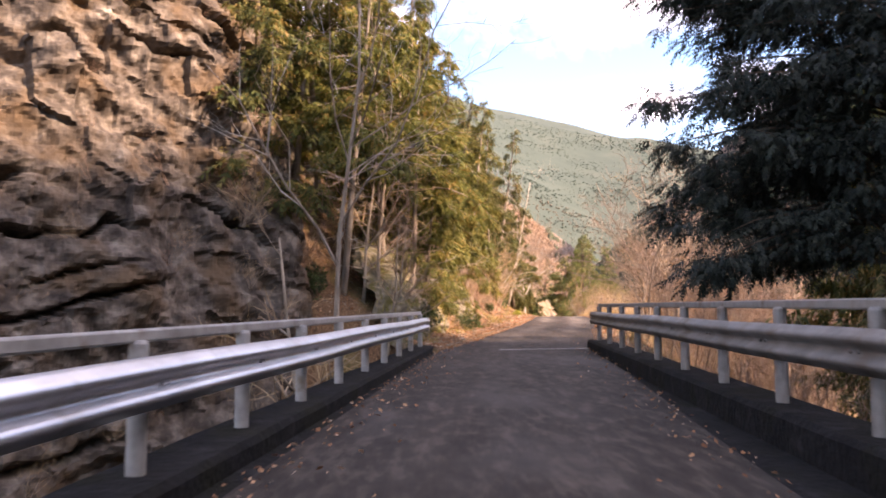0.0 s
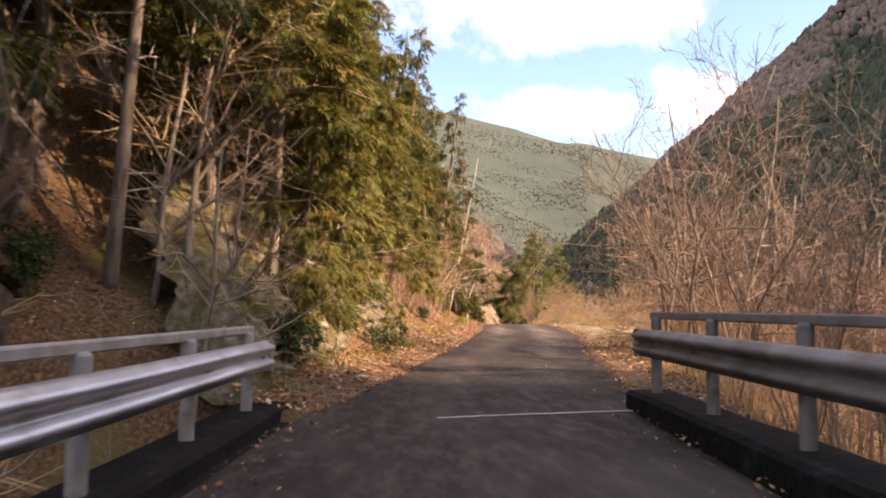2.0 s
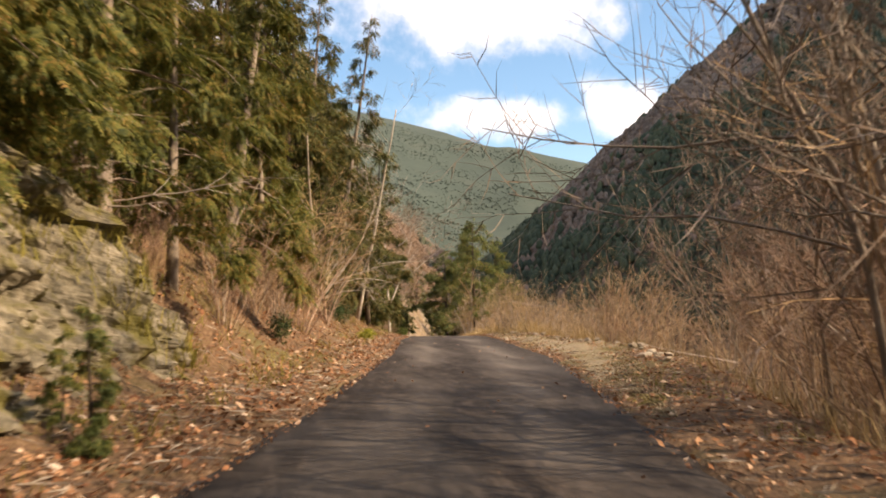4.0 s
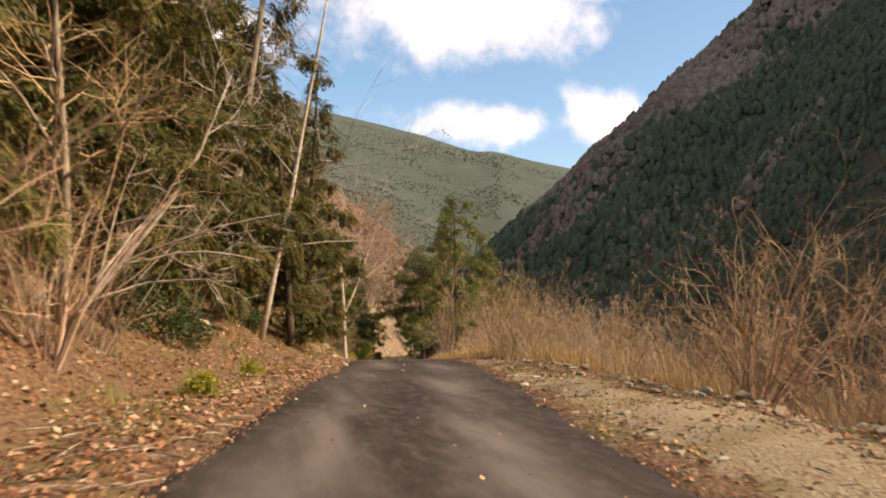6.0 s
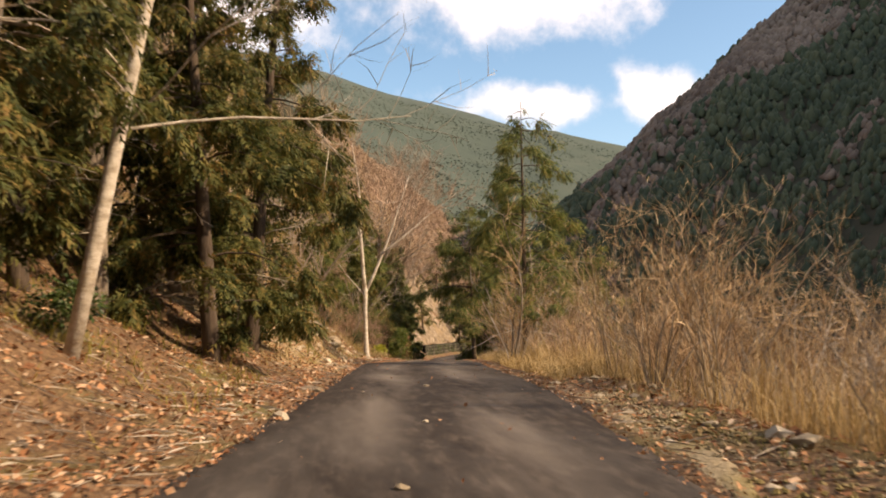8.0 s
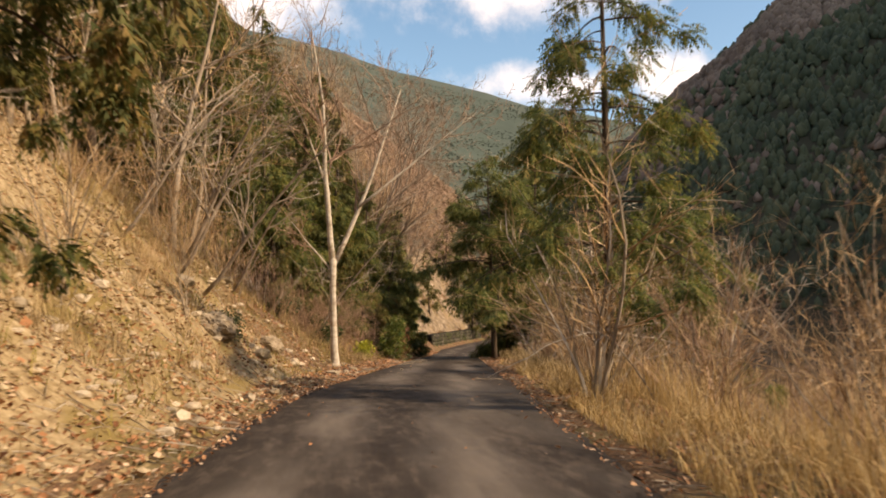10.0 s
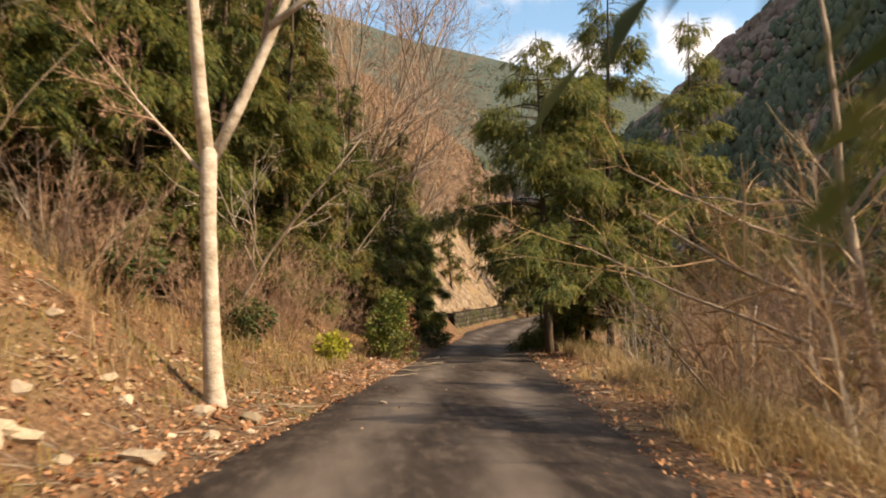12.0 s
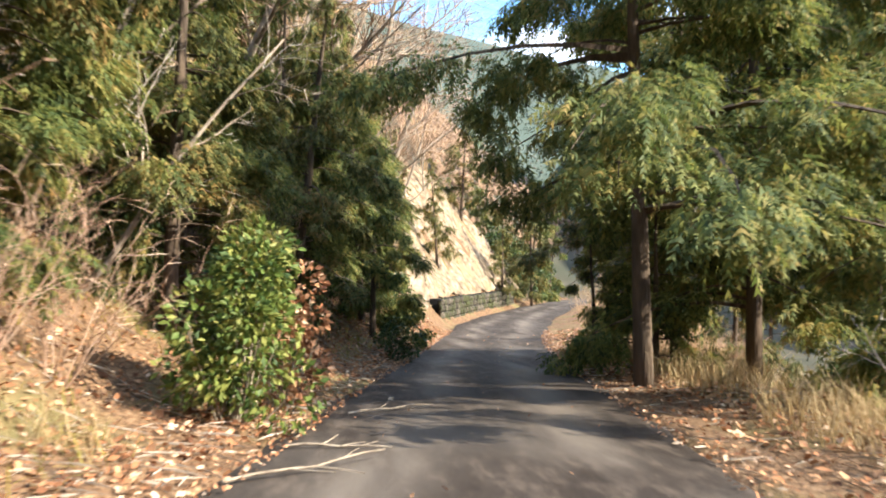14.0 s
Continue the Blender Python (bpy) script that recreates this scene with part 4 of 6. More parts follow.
def woods():
    rng = np.random.default_rng(77)
    # spur across the river
    a = rng.uniform((50, 60), (400, 400), (110000, 2))
    z = ground_z(a[:, 0], a[:, 1])
    az = np.degrees(np.arctan2(a[:, 0] - 8, a[:, 1] - 45))
    keep = (z > -2) & (az > 8) & (az < 50) & (np.maximum(ridge(a[:, 0], a[:, 1], CREST, 0.92), ridge(a[:, 0], a[:, 1], BUTTRESS, 1.1)) > -8) & (np.hypot(a[:, 0] - 10, a[:, 1] - 60) > 110)
    a = a[keep][:30000]
    gap = np.full(len(a), 1e9)
    for p, q in zip(CREST[:-1], CREST[1:]):
        e = q[:2] - p[:2]
        t = np.clip(((a - p[:2]) @ e) / (e @ e), 0, 1)
        gap = np.minimum(gap, np.linalg.norm(a - p[:2] - t[:, None] * e, axis=1))
    belt = 0.30 * np.exp(-((gap - 30) / 20) ** 2) - 0.22 * np.exp(-((gap - 75) / 28) ** 2) - 0.12 * np.exp(-(gap / 9) ** 2)
    bare = belt + fbm(a[:, 0] * 0.025, a[:, 1] * 0.025, 61) * 1.3 + rng.normal(0, 0.07, len(a)) > 0.05
    forest("conifer_woods", "dark conifer plantation on the steep slope across the river", a[~bare], M["far_conifer"], 2.6, 4.8, rng, 0.40, 4)
    forest("bare_woods", "brown leafless woods on the slope across the river", a[bare], M["far_bare"], 2.2, 3.8, rng, 0.50, 4)
    # brown spur on the hill side
    b = rng.uniform((-110, 185), (80, 350), (40000, 2))
    z = ground_z(b[:, 0], b[:, 1])
    az = np.degrees(np.arctan2(b[:, 0] - 12, b[:, 1] - 75))
    keep = (az > -22) & (az < 16) & (z > 0) & (b[:, 1] > 185) & (b[:, 0] < left_edge(np.minimum(b[:, 1], 219)) - 6)
    b = b[keep][:17000]
    green = fbm(b[:, 0] * 0.03, b[:, 1] * 0.03, 67) + rng.normal(0, 0.06, len(b)) > 0.40
    forest("bare_woods", "brown leafless woods on the near spur", b[~green], M["spur_bare"], 1.4, 2.9, rng, 0.55, 4)
    forest("conifer_woods", "scattered conifers on the brown spur", b[green], M["far_conifer"], 4, 7, rng, 0.26)
    # far ridge, with distance haze mixed into its colours
    r, t = rng.uniform(420, 1040, 26000), np.radians(rng.uniform(-6, 32, 26000))
    c = np.stack([r * np.sin(t), r * np.cos(t)], 1)
    c = c[(ground_z(c[:, 0], c[:, 1]) > 5) & (np.hypot(c[:, 0], c[:, 1]) < 955)][:13000]
    bare = fbm(c[:, 0] * 0.008, c[:, 1] * 0.008, 71) + rng.normal(0, 0.05, len(c)) - (c[:, 0] - 0.18 * c[:, 1]) * 0.0006 > 0.16
    forest("conifer_woods", "green conifer forest on the far ridge, tinted for haze", c[~bare], M["hazed_green"], 1.0, 1.7, rng, 0.85, 4)
    forest("bare_woods", "brown leafless forest on the far ridge, tinted for haze", c[bare], M["hazed_brown"], 1.0, 1.7, rng, 0.85, 4)


woods()


# ---- the rock face by the bridge ----
def cliff():
    rng = np.random.default_rng(12)
    a, b = np.array((-15.0, 14.5)), np.array((0.2, 27.6))
    along = np.linspace(0, 1, 240)
    up = np.linspace(0, 1, 190)
    U, W = np.meshgrid(along, up)
    length, tall = np.linalg.norm(b - a), 17.0
    s, h = U * length, W * tall
    d = (b - a) / length
    out = np.array((d[1], -d[0]))
    # blocky strata: ledges of uneven height and joints between blocks
    lay = h * 1.0 + 0.10 * s + 2.6 * fbm(s * 0.22, h * 0.16, 81) * 2
    band = np.floor(lay)
    ledge = hashed(band, band * 0 + 3, 5)
    col = np.floor(s * 0.95 + hashed(band, band * 0, 7) * 3 + 0.4 * fbm(s, h, 4))
    block = hashed(band, col, 9)
    dep = 0.32 * ledge + 0.34 * block + 2.6 * fbm(s * 0.35, h * 0.35, 83) + 0.8 * fbm(s * 0.9 + 0.4 * h, h * 1.2, 85) + 0.40 * fbm(s * 2.6, h * 3.0 + 0.5 * s, 87) + 0.12 * fbm(s * 6.5, h * 7.0, 88)
    frac = lay - band
    dep -= 0.75 * np.exp(-((frac - 0.06) / 0.10) ** 2) * np.clip(vnoise(s * 0.45, band * 3.3, 23) * 4 - 1.9, 0, 1)
    dep -= 4.0 * np.clip((U - 0.84) / 0.16, 0, 1) ** 1.5
    dep -= h * 0.22 * (1 + 0.2 * fbm(s * 0.2, h * 0.1, 89))
    x = a[0] + d[0] * s + out[0] * dep
    y = a[1] + d[1] * s + out[1] * dep
    z = -4.6 + h + 0.25 * fbm(s * 1.4, h * 1.4, 91)
    idx = np.arange(U.size).reshape(U.shape)
    f = np.stack([idx[:-1, :-1], idx[:-1, 1:], idx[1:, 1:], idx[1:, :-1]], -1).reshape(-1, 4)
    me = mesh_of("rock_face", np.stack([x, y, z], -1).reshape(-1, 3), f, M["rock"])
    tagged(new("rock_face", me), "fractured grey-brown rock face with dark ledges above the creek", "rock face", kind="structure")


cliff()


def outcrop(x, y, sx, sy, sz, seed, label, mat="mossy_rock", sink=0.15):
    """A mossy knob of bedrock in the bank."""
    rng = np.random.default_rng(seed)
    bm = bmesh.new()
    bmesh.ops.create_icosphere(bm, subdivisions=5, radius=1.0)
    me = bpy.data.meshes.new("outcrop")
    bm.to_mesh(me)
    bm.free()
    v = np.zeros(len(me.vertices) * 3)
    me.vertices.foreach_get("co", v)
    v = v.reshape(-1, 3)
    n = v.copy()
    k = 0.6 * fbm(v[:, 0] * 1.5 + v[:, 2], v[:, 1] * 2 - v[:, 2] * 0.7, seed, 5) + 0.30 * (np.floor(vnoise(v[:, 0] * 2 + 2 * v[:, 2], v[:, 1] * 3, seed + 9) * 4) / 4 - 0.4)
    k += 0.16 * fbm(v[:, 0] * 5 - v[:, 2] * 2, v[:, 1] * 5 + v[:, 2] * 4, seed + 4) + 0.10 * fbm(v[:, 0] * 12, v[:, 1] * 12 + v[:, 2] * 11, seed + 6)
    v = v * (1 + k)[:, None] * (sx, sy, sz)
    me.vertices.foreach_set("co", v.ravel())
    me.materials.append(M[mat])
    me.update()
    ob = new("outcrop", me)
    ob.location = (x, y, float(ground_z(x, y)) - sink * sz)
    return tagged(ob, label, "rock outcrop")


def rock_bank():
    """The cut rock bank beside the road, mossy and broken, leaning back into the hill."""
    U, W = np.meshgrid(np.linspace(0, 1, 300), np.linspace(0, 1, 120))
    y = 27.6 + 14.6 * U
    foot = left_edge(y) - np.interp(y, [27.6, 31, 34, 42], [0.9, 1.3, 1.75, 1.75]) + 0.5 * fbm(y * 0.5, y * 0 + 4, 101)
    tall = 5.2 * np.sin(np.clip(U * 1.02, 0, 1) * math.pi) ** 0.55 + 0.1
    h = W * tall
    s = y * 1.0
    lay = h * 1.7 + s * 0.5 + 0.8 * fbm(s * 0.5, h * 0.6, 103)
    step = hashed(np.floor(lay), np.floor(s * 0.9 + h * 0.3), 13)
    back = 0.42 * h + 0.75 * fbm(s * 0.5, h * 0.7, 105) - 0.28 * step + 0.8 * fbm(s * 1.3, h * 1.5, 107) + 0.7 * fbm(s * 3.1, h * 3.1, 109) - 0.30 * np.abs(fbm(s * 2.2 + h, h * 2.6 - s * 0.4, 110)) + 0.22 * fbm(s * 8.5, h * 8.5, 112)
    back += 2.2 * np.clip(W - 0.8, 0, 1) * 5 * 0.5
    x = foot - back
    z = road_z(y) - 0.15 + h + 0.15 * fbm(s * 2.0, h * 2.0, 111)
    idx = np.arange(U.size).reshape(U.shape)
    f = np.stack([idx[:-1, :-1], idx[:-1, 1:], idx[1:, 1:], idx[1:, :-1]], -1).reshape(-1, 4)[:, ::-1]
    me = mesh_of("rock_bank", np.stack([x, y, z], -1).reshape(-1, 3), f, M["mossy_rock"])
    tagged(new("rock_bank", me), "broken mossy rock bank with yellow grass beside the road", "rock bank", kind="structure")
    rng = np.random.default_rng(55)
    k = rng.integers(0, U.size, 10000)
    px, py, pz = x.ravel()[k], y.ravel()[k] + rng.normal(0, 0.05, len(k)), z.ravel()[k]
    keep = fbm(px * 0.9 + pz, py * 0.9, 113) > -0.02
    v, f = blades(rng, px[keep] + 0.03, py[keep], pz[keep], rng.uniform(0.12, 0.55, keep.sum()), 1.3, rng.uniform(0.004, 0.009, keep.sum()), 1.2)
    tagged(new("rock_grass", mesh_of("rock_grass", v, f, M["fern"])), "yellow-green tufts hanging on the rock bank", "grass", kind="stuff")


rock_bank()

# ---- trees ----
rng = np.random.default_rng(2024)
cyp_a = conifer(1, 12.5, 2.7, 1.0, "cypress", "tall cypress with drooping yellow-green sprays on the bank", count=7500, droop=0.45, bark="bark_pale", dead=8, pairs=7, fringe=0.34, size=(0.17, 0.33), hang=0.35, tuft=0.38)
cyp_b = conifer(2, 10.0, 2.4, 1.2, "cypress", "bushy cypress with drooping yellow-green sprays on the bank", count=7000, droop=0.5, bark="bark_pale", dead=8, pairs=7, fringe=0.34, size=(0.17, 0.33), hang=0.35, tuft=0.38)
cyp_t = conifer(10, 12.5, 2.6, 4.8, "cypress", "slim cypress with a bare pale trunk and dead lower limbs", count=6500, droop=0.4, bark="bark_pale", dead=26, radius=0.11, hang=0.4)
ced_a = conifer(3, 14.0, 2.6, 2.4, "cedar_deep", "tall dark cedar in the roadside wood", count=7000, droop=0.3, dead=14, bark="bark_pale")
ced_b = conifer(4, 11.0, 2.2, 0.8, "cedar_deep", "dense dark green cedar in the roadside wood", count=6000, droop=0.3, dead=4)
ced_s = conifer(12, 4.6, 1.25, 0.3, "cedar", "young dark green conifer in the undergrowth", name="young_conifer", count=2400, droop=0.3, tuft=0.26, size=(0.14, 0.28), category="young conifer")
ced_d = conifer(5, 13.0, 2.6, 1.6, "cedar_deep", "tall dark cedar deep in the wood", count=1900, droop=0.3, size=(0.30, 0.56), tuft=0.5, limbs_per_m=3)
# spots from (16.0, 8.0) on: trees added out of view to shade the bridge
scatter(ced_d, [(4.2, 64.0, 1.1), (5.4, 72.0, 1.05), (2.6, 57.0, 1.0), (1.8, 61.5, 1.1), (3.6, 69.0, 1.1), (2.2, 75.0, 1.1), (-5.4, 29.6, 1.1), (-3.9, 27.4, 1.0), (-6.5, 34.0, 1.2), (9.2, 100.0, 0.9), (11.5, 106.5, 0.9), (13.0, 113.5, 0.8), (3.6, 92.0, 1.0), (5.0, 96.0, 0.95), (1.8, 88.0, 1.1), (2.4, 95.0, 1.1), (6.8, 99.0, 0.9), (0.5, 91.0, 1.1), (4.2, 86.4, 0.8), (3.0, 83.0, 0.9), (7.2, 91.5, 0.75), (6.2, 89.5, 0.7), (8.2, 95.5, 0.75), (7.0, 97.0, 0.9), (5.6, 93.5, 0.9), (4.6, 90.2, 0.95), (26.0, 147.0, 0.6), (29.0, 151.0, 0.7), (23.5, 150.0, 0.7), (27.5, 118.0, 0.6), (31.0, 122.0, 0.6), (7.5, 104.0, 1.0), (-1.0, 52.0, 1.1), (1.0, 55.0, 1.1), (-3.0, 46.0, 1.2), (-4.5, 40.0, 1.2), (12.8, 120.0, 0.55), (14.0, 124.5, 0.5), (12.0, 126.0, 0.6), (15.4, 129.0, 0.5), (17.6, 133.5, 0.5), (20.5, 138.0, 0.5), (14.6, 133.0, 0.6), (11.0, 122.0, 0.6), (16.0, 8.0, 1.35), (20.0, 5.5, 1.35), (19.0, 11.0, 1.0), (23.0, 9.0, 1.0), (22.5, 3.0, 1.35), (14.0, 24.3, 1.25), (15.5, 20.0, 1.3), (12.0, 22.5, 0.9), (24.0, 12.0, 0.8), (22.0, 14.5, 0.75), (20.0, 16.5, 1.05), (18.0, 19.0, 1.2), (15.5, 27.5, 1.2), (16.5, 14.5, 1.0), (11.2, 15.4, 1.1), (12.2, 11.0, 1.1), (8.8, 6.0, 1.15), (10.5, -1.0, 1.2), (13.5, 9.0, 1.2), (13.0, 17.0, 1.1), (9.5, -8.0, 1.2), (15.5, 3.0, 1.3), (18.0, 14.0, 1.0), (9.8, 9.4, 1.1), (9.2, 2.4, 1.1), (14.0, 13.0, 1.3), (12.6, 5.6, 1.2)], rng)
pine = conifer(71, 8.6, 2.35, 2.2, "cedar", "open feathery conifer with drooping boughs beside the road", count=5600, droop=0.32, power=0.5, size=(0.13, 0.28), radius=0.105, limbs_per_m=5, dead=24, pairs=4, fringe=0.3, tuft=0.36)
ced_r = conifer(11, 10.0, 4.0, 2.4, "cedar", "round-crowned dark green conifer at the road edge", count=17000, droop=0.16, power=0.6, tuft=0.46, hang=0.8, radius=0.13, pairs=4, fringe=0.32, limbs_per_m=7)
scatter(ced_r, [(19.75, 105.5, 1.0)], rng, tilt=1)
ced_w = conifer(9, 13.5, 3.2, 1.1, "cedar", "broad dark green cedar with heavy drooping tufts", count=12500, droop=0.25, power=0.5, size=(0.18, 0.36), tuft=0.52, hang=0.9, radius=0.125, pairs=4, fringe=0.32, limbs_per_m=5)
scatter(ced_w, [(22.2, 107.0, 0.98), (22.6, 111.0, 0.95), (25.4, 107.6, 1.0)], rng, tilt=1)
ced_l = conifer(51, 10.5, 2.7, 0.7, "cedar", "dense feathery cedar crowding the bank above the road", count=11000, droop=0.30, power=0.55, size=(0.17, 0.34), tuft=0.46, hang=0.8, radius=0.12, pairs=4, fringe=0.30, limbs_per_m=5)
scatter(ced_l, [(9.9, 96.2, 0.8), (8.2, 93.6, 0.85), (11.0, 99.4, 0.8), (9.0, 99.5, 0.85), (12.0, 102.8, 0.8), (10.2, 103.6, 0.9), (13.3, 106.6, 0.75), (11.8, 108.0, 0.85), (14.4, 110.6, 0.7), (15.0, 114.4, 0.7), (6.6, 97.0, 0.85), (15.6, 118.4, 0.75), (16.0, 122.6, 0.7)], rng, tilt=2)
scatter(pine, [(16.95, 82.0, 1.0), (21.4, 88.5, 0.85), (22.4, 93.0, 0.85)], rng, tilt=1)
scatter(cyp_a, [(0.2, 31.5, 1.0), (1.9, 42.2, 0.95), (0.3, 40.0, 1.1), (0.2, 34.2, 0.75), (3.2, 47.5, 0.9), (-1.6, 35.5, 1.1), (0.6, 45.6, 1.1)], rng)
scatter(cyp_t, [(0.5, 30.2, 0.8), (-0.4, 29.8, 0.95), (-1.6, 28.4, 0.95), (-3.4, 29.9, 1.0), (-2.8, 31.6, 1.1)], rng)
scatter(cyp_b, [(0.0, 37.6, 1.0), (2.7, 43.6, 0.75), (-1.2, 33.0, 1.05), (-3.5, 34.0, 1.2), (-2.0, 39.5, 1.2), (1.2, 49.5, 1.1), (3.9, 52.0, 0.8)], rng)
scatter(ced_a, [(5.0, 60.0, 0.95), (6.4, 66.5, 1.0), (6.9, 70.2, 0.95), (7.2, 75.0, 0.8),
                (21.8, 112.5, 0.8)], rng)
scatter(ced_b, [(5.9, 64.4, 0.85), (8.6, 71.0, 0.95), (9.0, 73.5, 1.0), (4.6, 67.5, 1.2), (8.9, 75.3, 0.9), (11.0, 98.6, 0.8), (12.0, 101.6, 0.85), (10.2, 95.9, 0.7), (13.4, 105.4, 0.7), (14.6, 110.0, 0.65), (23.6, 102.4, 0.55), (15.0, 117.5, 0.7)], rng)
scatter(ced_s, [(3.12, 36.93, 0.26), (2.77, 37.43, 0.2), (16.0, 114.5, 1.2), (22.4, 103.6, 1.2), (20.9, 107.9, 0.81), (21.4, 109.4, 1.0), (23.2, 105.3, 0.91), (24.6, 107.2, 1.08), (22.2, 111.8, 0.96), (20.8, 110.8, 0.72), (16.2, 113.2, 1.0), (16.2, 116.2, 0.86), (15.0, 111.6, 1.2), (16.6, 118.6, 0.7), (17.0, 121.5, 0.99), (15.9, 124.0, 1.27), (31.0, 160.0, 1.8), (28.0, 158.0, 2.0), (34.5, 167.0, 1.7)], rng)

# conifers on the river side of the bridge, their shade put into the colour
ced_c = conifer(6, 13.0, 3.6, 1.5, "shaded_cedar", "spreading conifer beside the bridge, shade put into its colour", count=8000, droop=0.45)
hang = conifer(31, 15.5, 3.8, 6.3, "shaded_cedar", "conifer with long boughs over the bridge rail, shade painted in", count=36000, droop=0.06, one_side=math.pi, power=0.12, thin_side=0.3, near_side=0.5, size=(0.13, 0.27), tuft=0.42, limbs_per_m=11, radius=0.16, pairs=4, fringe=0.36)
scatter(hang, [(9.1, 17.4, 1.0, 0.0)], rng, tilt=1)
# copies scaled 1.5 and up are added out of view to shade the cliff
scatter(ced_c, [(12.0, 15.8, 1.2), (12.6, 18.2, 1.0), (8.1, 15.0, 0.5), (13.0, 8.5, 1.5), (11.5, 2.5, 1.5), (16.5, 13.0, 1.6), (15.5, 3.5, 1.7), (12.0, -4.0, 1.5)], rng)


def forked_tree(x, y):
    """The pale tree: one trunk that forks, each arm with its own limbs."""
    rng = np.random.default_rng(5)
    base = float(ground_z(x, y)) - 0.15
    tree = thing("forked_tree", (x, y, base), "pale smooth-barked forked tree at the road edge", "bare tree")
    s = Shell()
    fork = np.array((-0.02, 0.0, 3.15))
    s.tube([(0.10, 0, -0.35), (0.07, 0, 0.05), (0.03, 0, 0.5), (0.0, 0.02, 1.3), (-0.03, 0.02, 2.3), fork, fork + (0.01, 0, 0.06)], [0.18, 0.14, 0.115, 0.10, 0.095, 0.098, 0.06], 14)
    part("trunk", s.verts(), s.f, M["bark_white"], tree, smooth=True)
    spec = dict(wander=[0.05, 0.14, 0.2, 0.26], lift=[0.03, 0.06, 0.05, 0.04], kids=[10, 8, 6], ratio=[0.5, 0.5, 0.5], spread=[(25, 62), (25, 58), (25, 65)],
                sides=[8, 4, 3, 2], taper=[0.2, 0.3, 0.4, 0.4], least=0.006, **{"from": [0.25, 0.2, 0.2]})
    mass = Shell()
    for way, length, rad, low in (((-0.06, 0.0, 1.0), 6.8, 0.097, -0.30), ((0.48, 0.1, 1.0), 5.7, 0.078, -0.16), ((-0.75, 0.0, 1.0), 2.2, 0.03, -0.35), ((1.0, 0.1, 0.72), 4.6, 0.046, 1.55), ((-0.55, 0.1, 1.0), 3.6, 0.036, 1.9)):
        sh = [Shell() for _ in range(4)]
        grow(rng, sh, fork + (max(0.0, low) * (0.46 if way[0] > 0 else -0.06), 0.05, low), way, length, rad, 0, spec)
        part("limb", sh[0].verts(), sh[0].f, M["bark_white"], tree, smooth=True)
        mass.add(sh[1].verts(), sh[1].f)
        for k in (2, 3):
            mass.add(sh[k].verts(), sh[k].f)
    part("twig_mass", mass.verts(), mass.f, M["twig_russet"], tree, kind="stuff")


forked_tree(12.2, 91.6)
bt_a = bare_tree(22, 8.5, 0.10, (M["bark_grey"], M["twig_tan"]), "leafless grey tree with fine twigs on the bank", kids=(9, 7, 5), low=0.25)
bt_b = bare_tree(23, 7.0, 0.09, (M["bark_grey"], M["twig_russet"]), "leafless tree with reddish twigs", kids=(11, 7, 5), low=0.2)
lean = bare_tree(24, 10.5, 0.10, (M["bark_white"], M["twig_pale"]), "tall pale bare tree leaning towards the road", lean=(0.14, -0.04), kids=(16, 8, 5), low=0.2, wander=0.03, lift=-0.02, fan=(52, 84), thin=0.42)
lean.matrix_basis = pose(7.6, 66.8, float(ground_z(7.6, 66.8)))
arch = bare_tree(27, 4.4, 0.048, (M["bark_white"], M["twig_pale"]), "pale bare tree arching out of the bank", lean=(0.85, -0.25), kids=(9, 7, 5), low=0.15, lift=0.03, fan=(20, 48))
arch.matrix_basis = pose(5.1, 55.8, float(ground_z(5.1, 55.8)))
scatter(bt_a, [(5.2, 62.6, 0.8), (-2.2, 24.9, 0.9), (-0.4, 28.4, 0.75), (-0.2, 27.6, 0.5), (8.4, 88.5, 0.9), (7.2, 91.0, 1.0), (6.0, 85.0, 0.9), (11.4, 37.2, 0.8), (5.2, 55.5, 0.7), (12.6, 114.0, 1.3), (13.4, 119.0, 1.3), (20.0, 90.0, 0.8)], rng)
scatter(bt_b, [(-1.0, 28.6, 0.7), (0.2, 28.4, 0.5), (13.0, 36.0, 0.9), (12.4, 38.8, 0.8), (16.5, 37.5, 1.0), (15.6, 41.0, 0.9), (19.0, 45.0, 1.0), (6.5, 95.0, 1.0)], rng)

scatter(copy_thing(bt_a, bt_a.matrix_basis), [(float(left_edge(y) - d), float(y)) for y, d in zip(rng.uniform(77, 92, 9), rng.uniform(3.4, 9, 9))], rng, (0.45, 0.85), 9)
scatter(copy_thing(bt_b, bt_b.matrix_basis), [(float(left_edge(y) - d), float(y)) for y, d in zip(rng.uniform(77, 91, 8), rng.uniform(4.0, 10, 8))], rng, (0.5, 0.95), 9)

bare_tree(26, 12.5, 0.085, (M["bark_pale"], M["twig_pale"]), "spreading leafless pale tree rooted at the foot of the rock face", kids=(11, 7, 5), low=0.5, at=(-0.8, 22.4, -4.2), lift=0.02)
slant = bare_tree(25, 5.2, 0.05, (M["bark_pale"], M["twig_pale"]), "slanting pale bare sapling on the littered bank", kids=(6, 5, 4), low=0.3, lean=(0.8, -0.15))
scatter(slant, [(9.2, 87.0, 1.0, 0), (8.9, 86.2, 0.8, 15), (8.6, 88.0, 1.1, -20), (7.6, 87.2, 0.9, 60), (8.1, 84.6, 0.8, 25), (9.6, 89.2, 0.7, -10), (12.6, 104.2, 0.8, 30), (11.2, 96.2, 0.9, 10)], rng, tilt=3)

